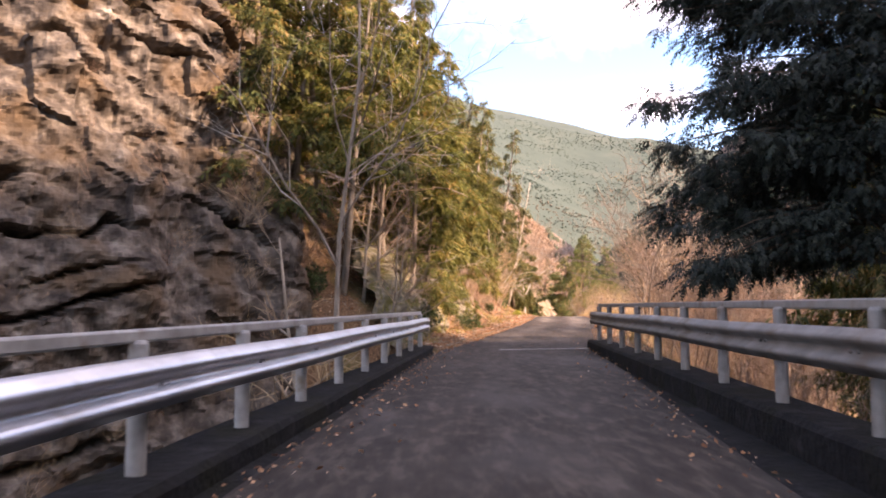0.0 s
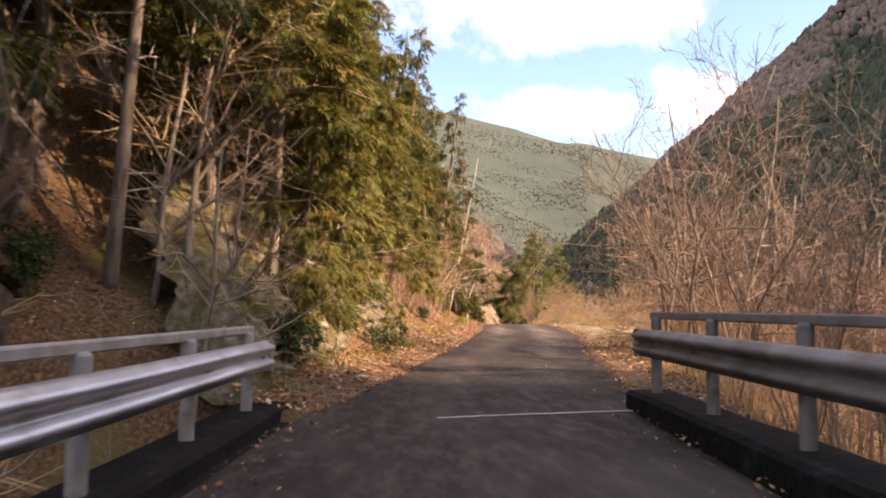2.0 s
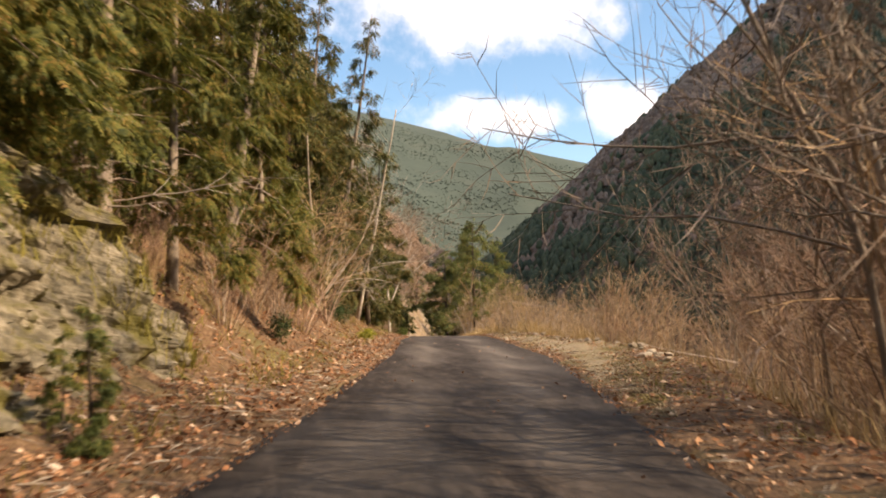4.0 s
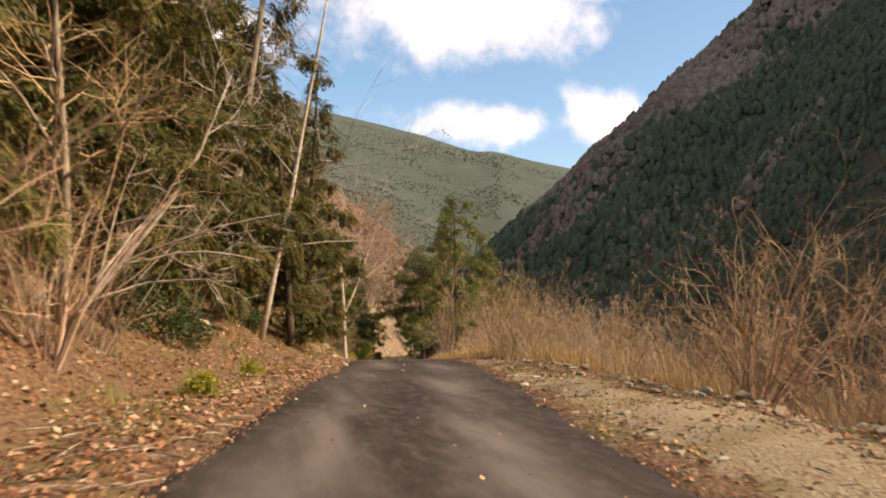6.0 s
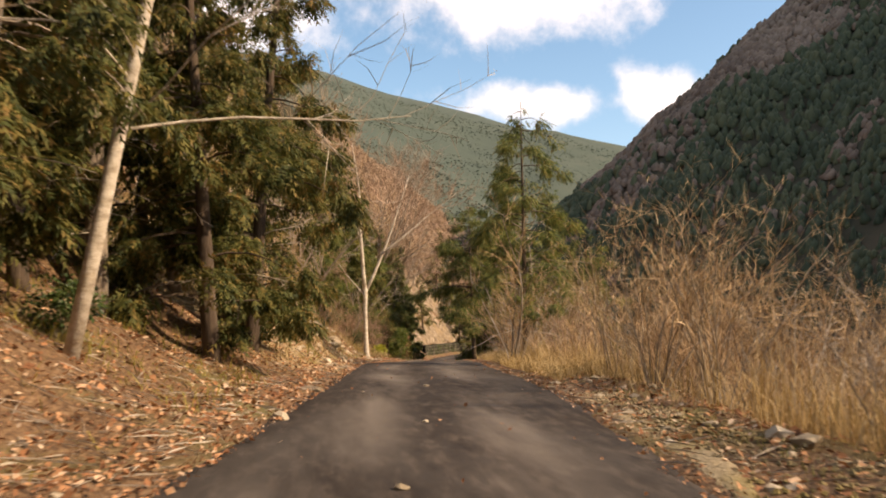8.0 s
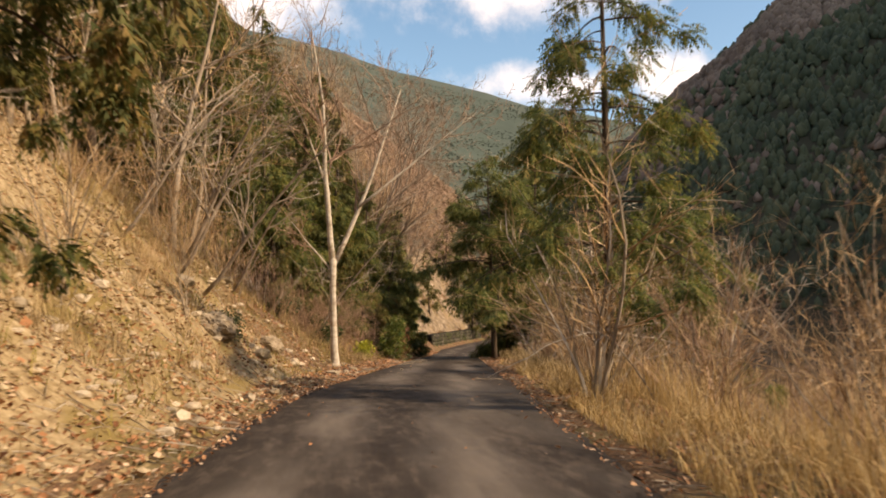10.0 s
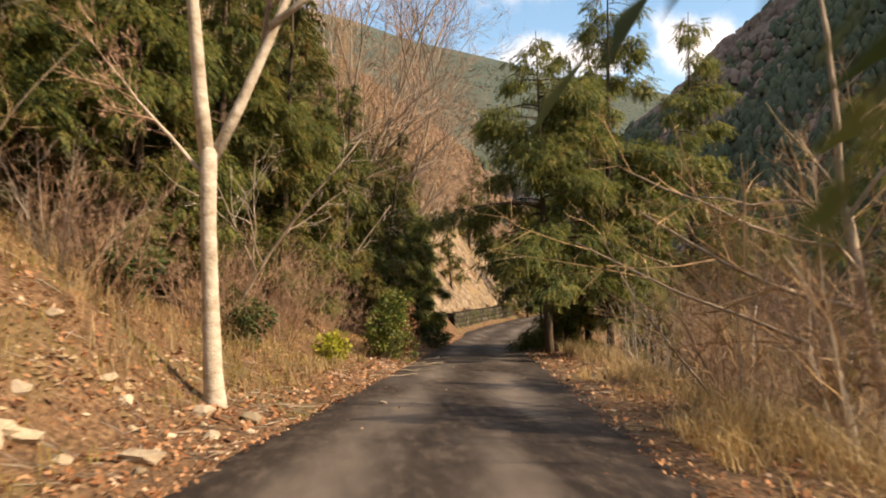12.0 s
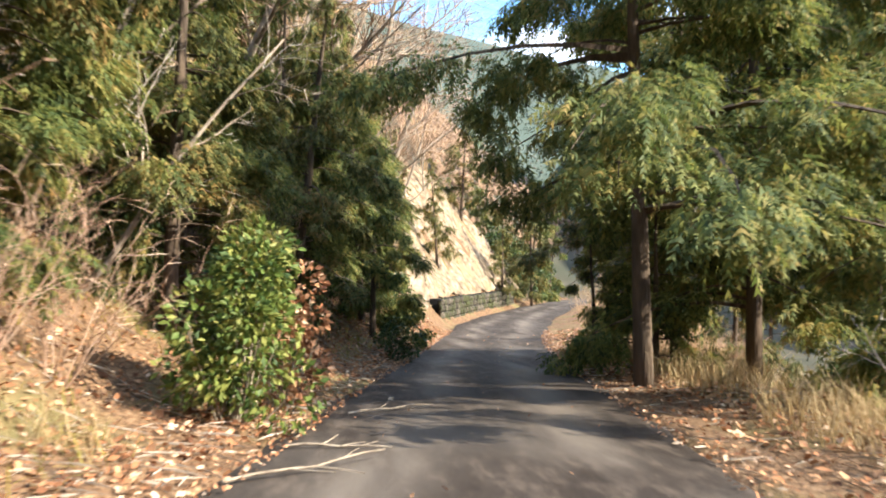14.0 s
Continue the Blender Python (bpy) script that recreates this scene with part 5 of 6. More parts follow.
out = bare_tree(28, 12.5, 0.12, (M["bark_pale"], M["twig_russet"]), "pale leafless tree leaning over the bend with reddish twigs", lean=(0.58, 0.14), kids=(13, 9, 8), low=0.28, lift=0.03, fan=(22, 55), thin=0.9)
out_b = bare_tree(29, 11.5, 0.09, (M["bark_pale"], M["twig_russet"]), "slender leafless tree leaning from the bank with reddish twigs", lean=(0.42, 0.05), kids=(13, 9, 8), low=0.25, lift=0.04, fan=(22, 55))
scatter(out, [(13.1, 114.0, 1.0, 0), (13.6, 118.4, 0.95, 14), (12.2, 109.6, 0.9, -14), (15.6, 124.5, 0.85, 8)], rng, tilt=1)
scatter(out_b, [(12.9, 112.0, 1.0, 10), (14.4, 116.4, 1.0, -12), (14.8, 121.5, 0.95, 20), (11.6, 105.6, 0.8, 0), (16.8, 128.0, 0.9, 5)], rng, tilt=2)
scatter(copy_thing(bt_b, bt_b.matrix_basis), [(7.0, 98.0, 1.2), (8.2, 101.0, 1.2), (9.4, 105.5, 1.2), (10.4, 109.5, 1.1), (6.0, 94.0, 1.1), (11.2, 112.5, 1.1), (15.2, 127.0, 1.0), (17.0, 131.0, 1.0), (13.0, 130.0, 1.1), (16.2, 136.0, 1.0), (18.6, 140.0, 0.9), (14.0, 141.0, 1.0), (20.4, 145.5, 0.8)], rng, tilt=5)

# ---- shrubs ----
sh_t = bare_shrub(34, 5.0, 9, (M["twig_brown"], M["twig_russet"]), "tall thicket of leafless saplings with fine brown twigs", name="sapling_thicket", kids=(15, 8), spread=0.4, thick=0.6, crook=0.07, category="thicket", group="sapling thickets by the river")
scatter(sh_t, [(11.2, 36.8, 1.25), (12.6, 37.6, 1.19), (13.6, 36.2, 1.38), (15.4, 38.4, 1.38), (14.2, 41.0, 1.12), (17.5, 40.0, 1.38), (13.6, 33.5, 1.12), (19.6, 70.0, 0.7), (18.2, 72.5, 0.6), (20.5, 66.0, 0.75), (19.2, 93.0, 0.6), (18.4, 80.8, 0.75), (19.2, 83.4, 0.8), (18.8, 86.0, 0.65), (18.0, 78.0, 0.6), (18.9, 89.2, 0.6), (19.8, 90.6, 0.7), (18.7, 91.8, 0.55), (20.6, 93.2, 0.7), (19.5, 94.6, 0.55), (20.2, 87.6, 0.7), (18.5, 87.4, 0.5), (21.4, 96.4, 0.6), (12.2, 40.2, 1.06), (16.0, 35.0, 1.44), (18.5, 37.0, 1.5), (20.5, 41.5, 1.5), (17.0, 44.0, 1.25), (22.0, 46.0, 1.38), (14.8, 45.8, 0.94), (19.0, 49.5, 1.12), (15.2, 31.5, 1.25), (18.0, 32.5, 1.38), (21.5, 35.0, 1.5), (24.0, 40.0, 1.5), (23.5, 52.0, 0.9), (20.0, 56.0, 0.7), (8.0, 20.0, 1.1), (9.5, 23.0, 1.2), (8.2, 25.6, 1.1), (10.5, 26.5, 1.25), (7.0, 16.6, 1.0), (9.2, 28.6, 1.1), (11.4, 29.6, 1.1), (12.8, 28.0, 1.3), (7.4, 23.0, 0.95), (6.4, 11.0, 0.95)], rng)
sh_a = bare_shrub(31, 2.6, 11, (M["bark_grey"], M["twig_tan"]), "leafless tan shrub with many thin stems", kids=(8, 5))
sh_b = bare_shrub(32, 2.0, 15, (M["twig_russet"], M["twig_russet"]), "dense reddish-brown leafless shrub", kids=(7, 5), spread=0.7)
sh_c = bare_shrub(33, 2.8, 7, (M["bark_grey"], M["twig_tan"]), "arching pale bare stems of a roadside shrub", arch=0.10, kids=(7, 4), spread=0.5)

sap = bare_shrub(37, 5.2, 5, (M["bark_grey"], M["twig_russet"]), "leafless sapling clump with drooping reddish twigs", name="bare_sapling", arch=0.05, spread=0.5, kids=(12, 10), thick=0.75, crook=0.12, category="sapling", group="bare saplings by the road")
wand = bare_tree(61, 7.2, 0.050, (M["bark_pale"], M["twig_brown"]), "slender pale leafless tree with a haze of fine brown twigs", name="slender_tree", kids=(12, 8, 6), low=0.22, lean=(0.10, 0.02), lift=0.03, wander=0.085)
scatter(wand, [(9.25, 33.2, 1.0, 0), (9.3, 34.6, 0.85, 150), (10.2, 36.4, 1.0, 200), (9.9, 32.4, 1.05, 80), (11.9, 39.6, 0.8, 300), (11.2, 35.0, 1.1, 250), (12.4, 33.0, 1.1, 30), (13.6, 38.2, 1.1, 120), (9.5, 31.4, 0.75, 330), (8.6, 31.0, 0.5, 190)], rng, tilt=5)
scatter(sap, [(13.2, 44.2, 0.9), (12.7, 41.7, 1.0), (11.4, 38.5, 0.7), (19.0, 90.0, 0.7), (12.6, 35.2, 0.9)], rng)
sh_p = bare_shrub(39, 4.4, 6, (M["twig_pale"], M["twig_tan"]), "tall pale leafless shrub with a haze of tan twigs", kids=(12, 9), spread=0.42, thick=1.45, crook=0.13)
scatter(sh_p, [(16.15, 80.5, 1.1), (18.6, 83.6, 0.8), (18.2, 88.4, 0.7), (18.8, 91.4, 0.7)], rng)
sh_g = bare_shrub(38, 2.5, 8, (M["twig_pale"], M["twig_pale"]), "pale grey leafless shrub with forked stems", kids=(6, 5), spread=0.6, thick=1.2)
scatter(sh_g, [(15.4, 63.6, 0.9), (16.6, 64.4, 1.0), (17.4, 62.2, 1.1), (16.2, 66.4, 0.9), (18.0, 66.0, 1.1), (18.6, 69.0, 1.0), (17.0, 60.2, 0.9), (19.4, 63.0, 1.2), (16.45, 81.6, 1.5), (17.4, 80.2, 1.2), (17.6, 74.0, 0.8), (19.3, 95.0, 0.75), (19.7, 97.0, 0.8), (20.6, 98.2, 0.9), (19.9, 93.4, 0.8), (20.4, 100.4, 0.7), (20.2, 88.0, 1.0), (20.8, 92.0, 1.0), (19.2, 86.0, 0.9), (10.2, 92.6, 0.8)], rng)


def band(rng, n, y0, y1, d0, d1, side):
    y = rng.uniform(y0, y1, n)
    d = rng.uniform(d0, d1, n)
    if side > 0:
        d = d + np.interp(y, [38, 46, 56, 62], [0.0, 1.2, 1.2, 0.0])     # clear of the gravel
    return [(float(right_edge(q) + e) if side > 0 else float(left_edge(q) - e), float(q)) for q, e in zip(y, d)]


scatter(sh_a, band(rng, 34, 30, 62, 2.0, 7.5, 1) + band(rng, 26, 62, 74, 2.2, 8, 1) + band(rng, 8, 76, 92, 3.2, 8, 1) + band(rng, 16, 90, 104, 2.4, 7, 1) + band(rng, 6, 80, 92, 2.0, 5, -1) + band(rng, 5, 46, 58, 2.0, 4, -1), rng, (0.7, 1.15))
scatter(sh_b, band(rng, 40, 30, 66, 2.2, 9, 1) + band(rng, 18, 64, 76, 2.6, 9, 1) + band(rng, 14, 84, 102, 3.6, 9, 1) + band(rng, 10, 93, 104, 1.9, 4.2, -1) + [(13.0, 100.8, 0.9), (12.3, 98.8, 0.9), (13.3, 101.9, 0.9), (12.4, 100.2, 1.1)] + band(rng, 11, 40, 56, 2.0, 5.0, -1) + [(12.3, 98.2, 1.1), (11.6, 96.2, 1.0), (12.2, 99.8, 1.2), (11.6, 97.8, 1.2), (11.2, 95.2, 0.9)] + band(rng, 5, 108, 116, 1.0, 3.0, -1) + band(rng, 10, 112, 140, 2.0, 8, 1), rng, (0.7, 1.25))
scatter(copy_thing(sh_a, sh_a.matrix_basis), [(15.6, 69.0, 1.25), (16.2, 72.0, 1.2), (15.4, 66.6, 1.1), (17.2, 70.4, 1.3), (16.8, 75.0, 1.1)], rng)
scatter(sh_c, band(rng, 18, 32, 64, 1.9, 6.5, 1) + band(rng, 9, 62, 76, 2.0, 6.0, 1) + [(17.0, 83.0, 1.1), (16.6, 82.0, 0.9), (17.6, 84.2, 1.0), (18.8, 86.0, 0.8), (16.4, 80.6, 0.6)] + band(rng, 6, 44, 62, 1.8, 3.2, -1) + band(rng, 6, 76, 92, 1.5, 4.0, -1), rng, (0.7, 1.2))

green = leafy_bush(41, 1.65, 0.80, "broadleaf", "glossy green broadleaf bush beside the road", count=4200, size=(0.055, 0.11), lobes=22)
green.matrix_basis = pose(14.63, 102.65, float(ground_z(14.63, 102.65)) - 0.12) @ Matrix.Scale(1.12, 4)
rust = leafy_bush(44, 1.5, 0.6, "dry_leaf", "bush with withered orange-brown leaves among the green", name="withered_bush", count=1300, size=(0.05, 0.10), lobes=14)
rust.matrix_basis = pose(15.0, 103.5, float(ground_z(15.0, 103.5)) - 0.1) @ Matrix.Scale(1.1, 4)
gb = leafy_bush(43, 1.2, 0.7, "dark_leaf", "dark evergreen shrub on the bank", count=1200)
scatter(gb, [(10.6, 93.8, 0.9), (12.0, 96.2, 0.8), (4.4, 46.6, 0.5), (1.6, 35.4, 0.7), (2.7, 33.8, 0.5), (2.4, 34.9, 0.45), (0.9, 29.0, 0.8), (-2.4, 27.4, 0.8), (5.6, 57.5, 0.8), (5.0, 59.4, 1.0), (6.1, 61.2, 0.8), (4.4, 56.2, 1.0), (6.8, 65.4, 0.7), (7.3, 67.6, 0.7), (6.2, 59.0, 0.6), (5.7, 58.6, 0.8), (6.5, 60.2, 0.6), (1.0, 32.6, 0.9), (0.2, 33.8, 1.1), (0.4, 31.8, 0.9), (-1.0, 30.2, 0.9), (0.5, 30.4, 0.9), (11.6, 103.4, 1.1), (12.4, 105.8, 1.0), (16.8, 111.4, 0.9), (10.2, 84.8, 0.5), (8.9, 75.4, 0.8)], rng)
yel = leafy_bush(42, 0.62, 0.5, "yellow_leaf", "bright yellow-green low shrub in dry leaves", name="yellow_shrub", count=900, size=(0.06, 0.14))
scatter(yel, [(13.3, 99.4, 1.0), (7.0, 55.6, 0.55), (7.6, 60.0, 0.5)], rng)


cane = bare_shrub(35, 3.4, 16, (M["twig_russet"], M["twig_tan"]), "arching reddish canes with bent pale tips", name="cane_clump", arch=0.13, spread=0.55, kids=(6, 3), category="canes", group="cane clumps by the shoulder")
scatter(cane, [(15.6, 55.6, 1.15), (16.6, 57.0, 1.1), (16.2, 54.2, 1.0), (17.4, 55.8, 1.2), (15.2, 34.2, 0.9), (17.2, 60.5, 0.8), (18.6, 77.0, 0.8), (17.6, 79.4, 0.8), (5.6, 53.6, 0.9), (4.9, 50.0, 0.9)], rng)
sh_l = bare_shrub(36, 2.2, 10, (M["twig_russet"], M["twig_tan"]), "leafless brown shrub down by the river", kids=(5, 4), spread=0.6)


def joined(master, spots, rng, grow_by, name, label):
    """Brush too thick to count: the master's meshes repeated at the spots in one mesh."""
    v0, f0, n0 = [], [], 0
    for c in master.children:
        v = np.zeros(len(c.data.vertices) * 3)
        c.data.vertices.foreach_get("co", v)
        v0.append(v.reshape(-1, 3))
        f0 += [tuple(i + n0 for i in p.vertices) for p in c.data.polygons]
        n0 += len(c.data.vertices)
    v0 = np.concatenate(v0)
    vs, fs = [], []
    for k, (x, y) in enumerate(spots):
        a, s = rng.uniform(0, 2 * math.pi), rng.uniform(*grow_by)
        c, q = math.cos(a), math.sin(a)
        vs.append(np.stack([v0[:, 0] * c - v0[:, 1] * q, v0[:, 0] * q + v0[:, 1] * c, v0[:, 2]], 1) * s + (x, y, float(ground_z(x, y)) - 0.03))
        fs += [tuple(i + k * n0 for i in f) for f in f0]
    return tagged(new(name, mesh_of(name, np.concatenate(vs), fs, master.children[-1].data.materials[0])), label, "brush", kind="stuff")


joined(sh_l, [(float(right_edge(y) + d), float(y)) for y, d in zip(rng.uniform(30, 110, 90), rng.uniform(8, 40, 90))], rng, (1.0, 1.9), "river_brush", "tangled leafless brown brush down by the river")
joined(sh_l, [(float(right_edge(y) + d), float(y)) for y, d in zip(rng.uniform(74, 101, 44), rng.uniform(5, 14, 44))], rng, (1.3, 2.4), "river_brush", "tall tan brush on the slope above the river")
scatter(sh_l, [(20.5, 60.0, 1.0)], rng)
joined(sh_l, [(float(left_edge(y) - d), float(y)) for y, d in zip(np.r_[rng.uniform(36, 66, 40), rng.uniform(78, 98, 30)], rng.uniform(1.8, 7.5, 70))], rng, (0.22, 0.5), "bank_brush", "low dry brush and broken stalks on the littered bank")


# brush rooted on the ledges of the rock face
def cliff_brush():
    rng = np.random.default_rng(141)
    a, b = np.array((-15.0, 14.5)), np.array((0.2, 27.6))
    d = (b - a) / np.linalg.norm(b - a)
    for master, n in ((sh_b, 30), (sh_a, 16), (sh_c, 10)):
        for _ in range(n):
            s, h = rng.uniform(3, 19), rng.uniform(1.0, 14)
            p = a + d * s - np.array((d[1], -d[0])) * (0.22 * h - 0.35)
            copy_thing_scaled(master, pose(p[0], p[1], -4.6 + h, -20, 25, rng.uniform(0, 360)) @ Matrix.Scale(rng.uniform(0.35, 0.7), 4))


cliff_brush()


# ---- gravel shoulder ----
def gravel_shoulder():
    ys = np.arange(40.0, 70.1, 0.3)
    wide = np.interp(ys, [40, 44, 49, 53, 57, 60, 64, 70], [0.1, 0.9, 2.0, 2.4, 1.7, 0.8, 0.35, 0.1]) + 0.5 * fbm(ys * 0.8, ys * 0 + 1, 131) + 0.7 * fbm(ys * 2.6, ys * 0 + 5, 132)
    u = np.linspace(0, 1, 12)
    x = right_edge(ys)[:, None] - 0.05 + np.maximum(wide, 0.08)[:, None] * u
    y = np.repeat(ys[:, None], 12, 1)
    z = ground_z(x, y) + 0.03 * np.sin(np.clip(u, 0, 1) * math.pi) + 0.012 + 0.05 * fbm(x * 2, y * 2, 133)
    z[:, -1] -= 0.06
    idx = np.arange(len(ys) * 12).reshape(-1, 12)
    f = np.stack([idx[:-1, :-1], idx[:-1, 1:], idx[1:, 1:], idx[1:, :-1]], -1).reshape(-1, 4)
    tagged(new("pavement_shoulder", mesh_of("pavement_shoulder", np.stack([x, y, z], -1).reshape(-1, 3), f, M["gravel"], True)), "pale sandy gravel shoulder beside the asphalt", "gravel shoulder", kind="structure")
    rng = np.random.default_rng(135)
    n = 4200
    q = rng.uniform(38, 69, n)
    w = np.interp(q, [38, 49, 53, 57, 60, 64, 70], [0.3, 2.0, 3.0, 2.2, 1.5, 0.9, 0.6])
    d = rng.uniform(0, 1, n) ** 0.8 * w
    c = np.stack([right_edge(q) + d, q, ground_z(right_edge(q) + d, q) + 0.035], 1)
    r = rng.uniform(0.010, 0.035, n)[:, None, None]
    base = np.array([(1, 0, 0), (0, 1, 0), (-1, 0, 0), (0, -1, 0), (0, 0, 0.8), (0, 0, -0.6)], float)
    v = c[:, None] + base[None] * r * rng.uniform(0.6, 1.4, (n, 6, 1))
    one = np.array([(0, 1, 4), (1, 2, 4), (2, 3, 4), (3, 0, 4), (1, 0, 5), (2, 1, 5), (3, 2, 5), (0, 3, 5)])
    f = (one[None] + (np.arange(n) * 6)[:, None, None]).reshape(-1, 3)
    tagged(new("gravel_chips", mesh_of("gravel_chips", v.reshape(-1, 3), f, M["gravel"])), "loose stone chips on the gravel shoulder", "gravel", kind="stuff")


gravel_shoulder()


# ---- grass and leaves ----
def grass():
    rng = np.random.default_rng(91)
    y = rng.uniform(27, 128, 60000)
    d = rng.uniform(0.15, 1, 60000) ** 1.3 * 8
    x = right_edge(y) + d
    wide = np.interp(y, [26, 32, 36, 42, 50, 58, 64, 72, 85, 120, 150], [0.6, 1.1, 1.3, 1.9, 2.4, 2.2, 1.0, 0.8, 0.9, 1.2, 2.0])
    patch = fbm(x * 0.5, y * 0.5, 95)
    tall = (d > wide) & (patch > -0.12)
    x1, y1, d1 = x[tall][:19000], y[tall][:19000], d[tall][:19000]
    h = rng.uniform(0.25, 0.8, len(x1)) * np.interp(y1, [90, 100], [1, 0.7]) * (0.75 + 0.8 * np.clip(fbm(x1 * 0.4, y1 * 0.4, 97) + 0.3, 0, 1))
    v, f = blades(rng, x1, y1, ground_z(x1, y1) - 0.03, h, 1.15, rng.uniform(0.003, 0.007, len(x1)), 0.9)
    tagged(new("dry_grass", mesh_of("dry_grass", v, f, M["dry_grass"])), "tall dry tan grass on the river-side verge", "grass", kind="stuff")
    y3 = rng.uniform(71, 97, 26000)
    d3 = 0.25 + rng.uniform(0, 1, 26000) ** 1.4 * 4.0
    x3 = right_edge(y3) + d3
    k = fbm(x3 * 0.8, y3 * 0.8, 123) + rng.normal(0, 0.05, 26000) > 0.02
    x3, y3 = x3[k], y3[k]
    v, f = blades(rng, x3, y3, ground_z(x3, y3) - 0.02, rng.uniform(0.12, 0.5, len(x3)), 1.3, rng.uniform(0.003, 0.006, len(x3)), 1.0)
    tagged(new("verge_grass", mesh_of("verge_grass", v, f, M["gold_grass"])), "tangled golden dry grass on the river-side verge", "grass", kind="stuff")
    y5 = rng.uniform(55, 82, 20000)
    d5 = np.interp(y5, [55, 60, 66], [3.0, 2.0, 1.2]) + rng.uniform(0, 1, 20000) ** 1.3 * 5.0
    x5 = right_edge(y5) + d5
    k = fbm(x5 * 0.7, y5 * 0.7, 129) + rng.normal(0, 0.05, 20000) > -0.03
    x5, y5 = x5[k], y5[k]
    v, f = blades(rng, x5, y5, ground_z(x5, y5) - 0.03, rng.uniform(0.35, 1.15, len(x5)), 0.7, rng.uniform(0.003, 0.006, len(x5)), 0.8)
    tagged(new("tall_grass", mesh_of("tall_grass", v, f, M["gold_grass"])), "tall golden grass among the bare shrubs", "grass", kind="stuff")
    y4 = rng.uniform(85, 112, 16000)
    d4 = 0.8 + rng.uniform(0, 1, 16000) ** 1.2 * 4.5
    x4 = right_edge(y4) + d4
    k = fbm(x4 * 0.9, y4 * 0.9, 127) + rng.normal(0, 0.04, 16000) > 0.0
    x4, y4 = x4[k], y4[k]
    v, f = blades(rng, x4, y4, ground_z(x4, y4) - 0.02, rng.uniform(0.2, 0.62, len(x4)), 1.0, rng.uniform(0.003, 0.006, len(x4)), 0.8)
    tagged(new("slope_tufts", mesh_of("slope_tufts", v, f, M["dry_grass"])), "pale withered grass tufts on the falling verge", "grass", kind="stuff")
    low = (d <= wide) & (y < 75) & (patch > -0.05) & (patch > 0.03 * (y > 46))
    x2, y2 = x[low][:9000], y[low][:9000]
    v, f = blades(rng, x2, y2, ground_z(x2, y2) - 0.01, rng.uniform(0.04, 0.14, len(x2)), 0.9, rng.uniform(0.003, 0.006, len(x2)))
    tagged(new("short_grass", mesh_of("short_grass", v, f, M["green_grass"])), "short yellowish grass on the shoulder", "grass", kind="stuff")
    y = rng.uniform(29, 122, 42000)
    d = 0.5 + rng.uniform(0, 1, 42000) * 6.0
    x = left_edge(y) - d
    k = fbm(x * 1.1, y * 1.1, 99) + 0.5 * fbm(x * 4, y * 4, 98) > 0.06
    x, y = x[k], y[k]
    v, f = blades(rng, x, y, ground_z(x, y) - 0.02, rng.uniform(0.10, 0.42, len(x)), 1.9, rng.uniform(0.003, 0.007, len(x)), 1.3)
    tagged(new("bank_grass", mesh_of("bank_grass", v, f, M["fern"])), "dry and yellow-green grass and ferns on the bank", "grass", kind="stuff")
    y = rng.uniform(75, 101, 30000)
    x = left_edge(y) - 0.6 - rng.uniform(0, 1, 30000) * 5.5
    k = fbm(x * 1.3, y * 1.3, 119) > 0.06
    x, y = x[k], y[k]
    v, f = blades(rng, x, y, ground_z(x, y) - 0.02, rng.uniform(0.15, 0.55, len(x)), 1.2, rng.uniform(0.003, 0.007, len(x)), 1.0)
    tagged(new("bank_tufts", mesh_of("bank_tufts", v, f, M["dry_grass"])), "dry tan grass tufts on the stony bank", "grass", kind="stuff")


grass()


def leaves():
    rng = np.random.default_rng(93)
    n = 120000
    y = rng.uniform(26, 126, n)
    side = rng.uniform(0, 1, n) < 0.62
    d = np.where(rng.uniform(0, 1, n) < 0.7, np.abs(rng.normal(0, 1, n)) * 2.0 - 0.35, rng.uniform(1, 8, n))
    x = np.where(side, left_edge(y) - d, right_edge(y) + d * 1.1 + 0.1)
    k = rng.uniform(0, 1, n) < 0.003
    x = np.where(k, left_edge(y) + rng.uniform(0.1, 0.95, n) * (right_edge(y) - left_edge(y)), x)
    on = (d < 0) | k
    m = np.arange(n) < 700
    y = np.where(m, rng.uniform(4, 26, n), y)
    edge = np.abs(rng.normal(0, 0.35, n))
    x = np.where(m, np.where(side, left_edge(y) + edge, right_edge(y) - edge), x)
    on = on | m
    z = np.where(on, road_z(y) + 0.035, ground_z(x, y) + 0.015) + rng.uniform(0, 0.03, n)
    c = np.stack([x, y, z], 1)
    a = rng.uniform(0, 2 * math.pi, n)
    L = (rng.uniform(0.016, 0.045, n) * np.where(on, 0.7, 1.0) * np.where(rng.uniform(0, 1, n) < 0.15, 1.5, 1.0))[:, None]
    w = np.stack([np.cos(a), np.sin(a), rng.normal(0, 0.35, n)], 1)
    s = np.stack([-np.sin(a), np.cos(a), rng.normal(0, 0.45, n)], 1)
    v = np.stack([c - w * L, c + s * L * 0.6 + (0, 0, 0.008), c + w * L, c - s * L * 0.6], 1).reshape(-1, 3)
    q = np.arange(n)[:, None] * 4
    f = np.concatenate([np.c_[q, q + 1, q + 2], np.c_[q, q + 2, q + 3]])
    tagged(new("fallen_leaves", mesh_of("fallen_leaves", v, f, M["dry_leaf"])), "drifts of curled brown and tan fallen leaves along the road", "fallen leaves", kind="stuff")


leaves()


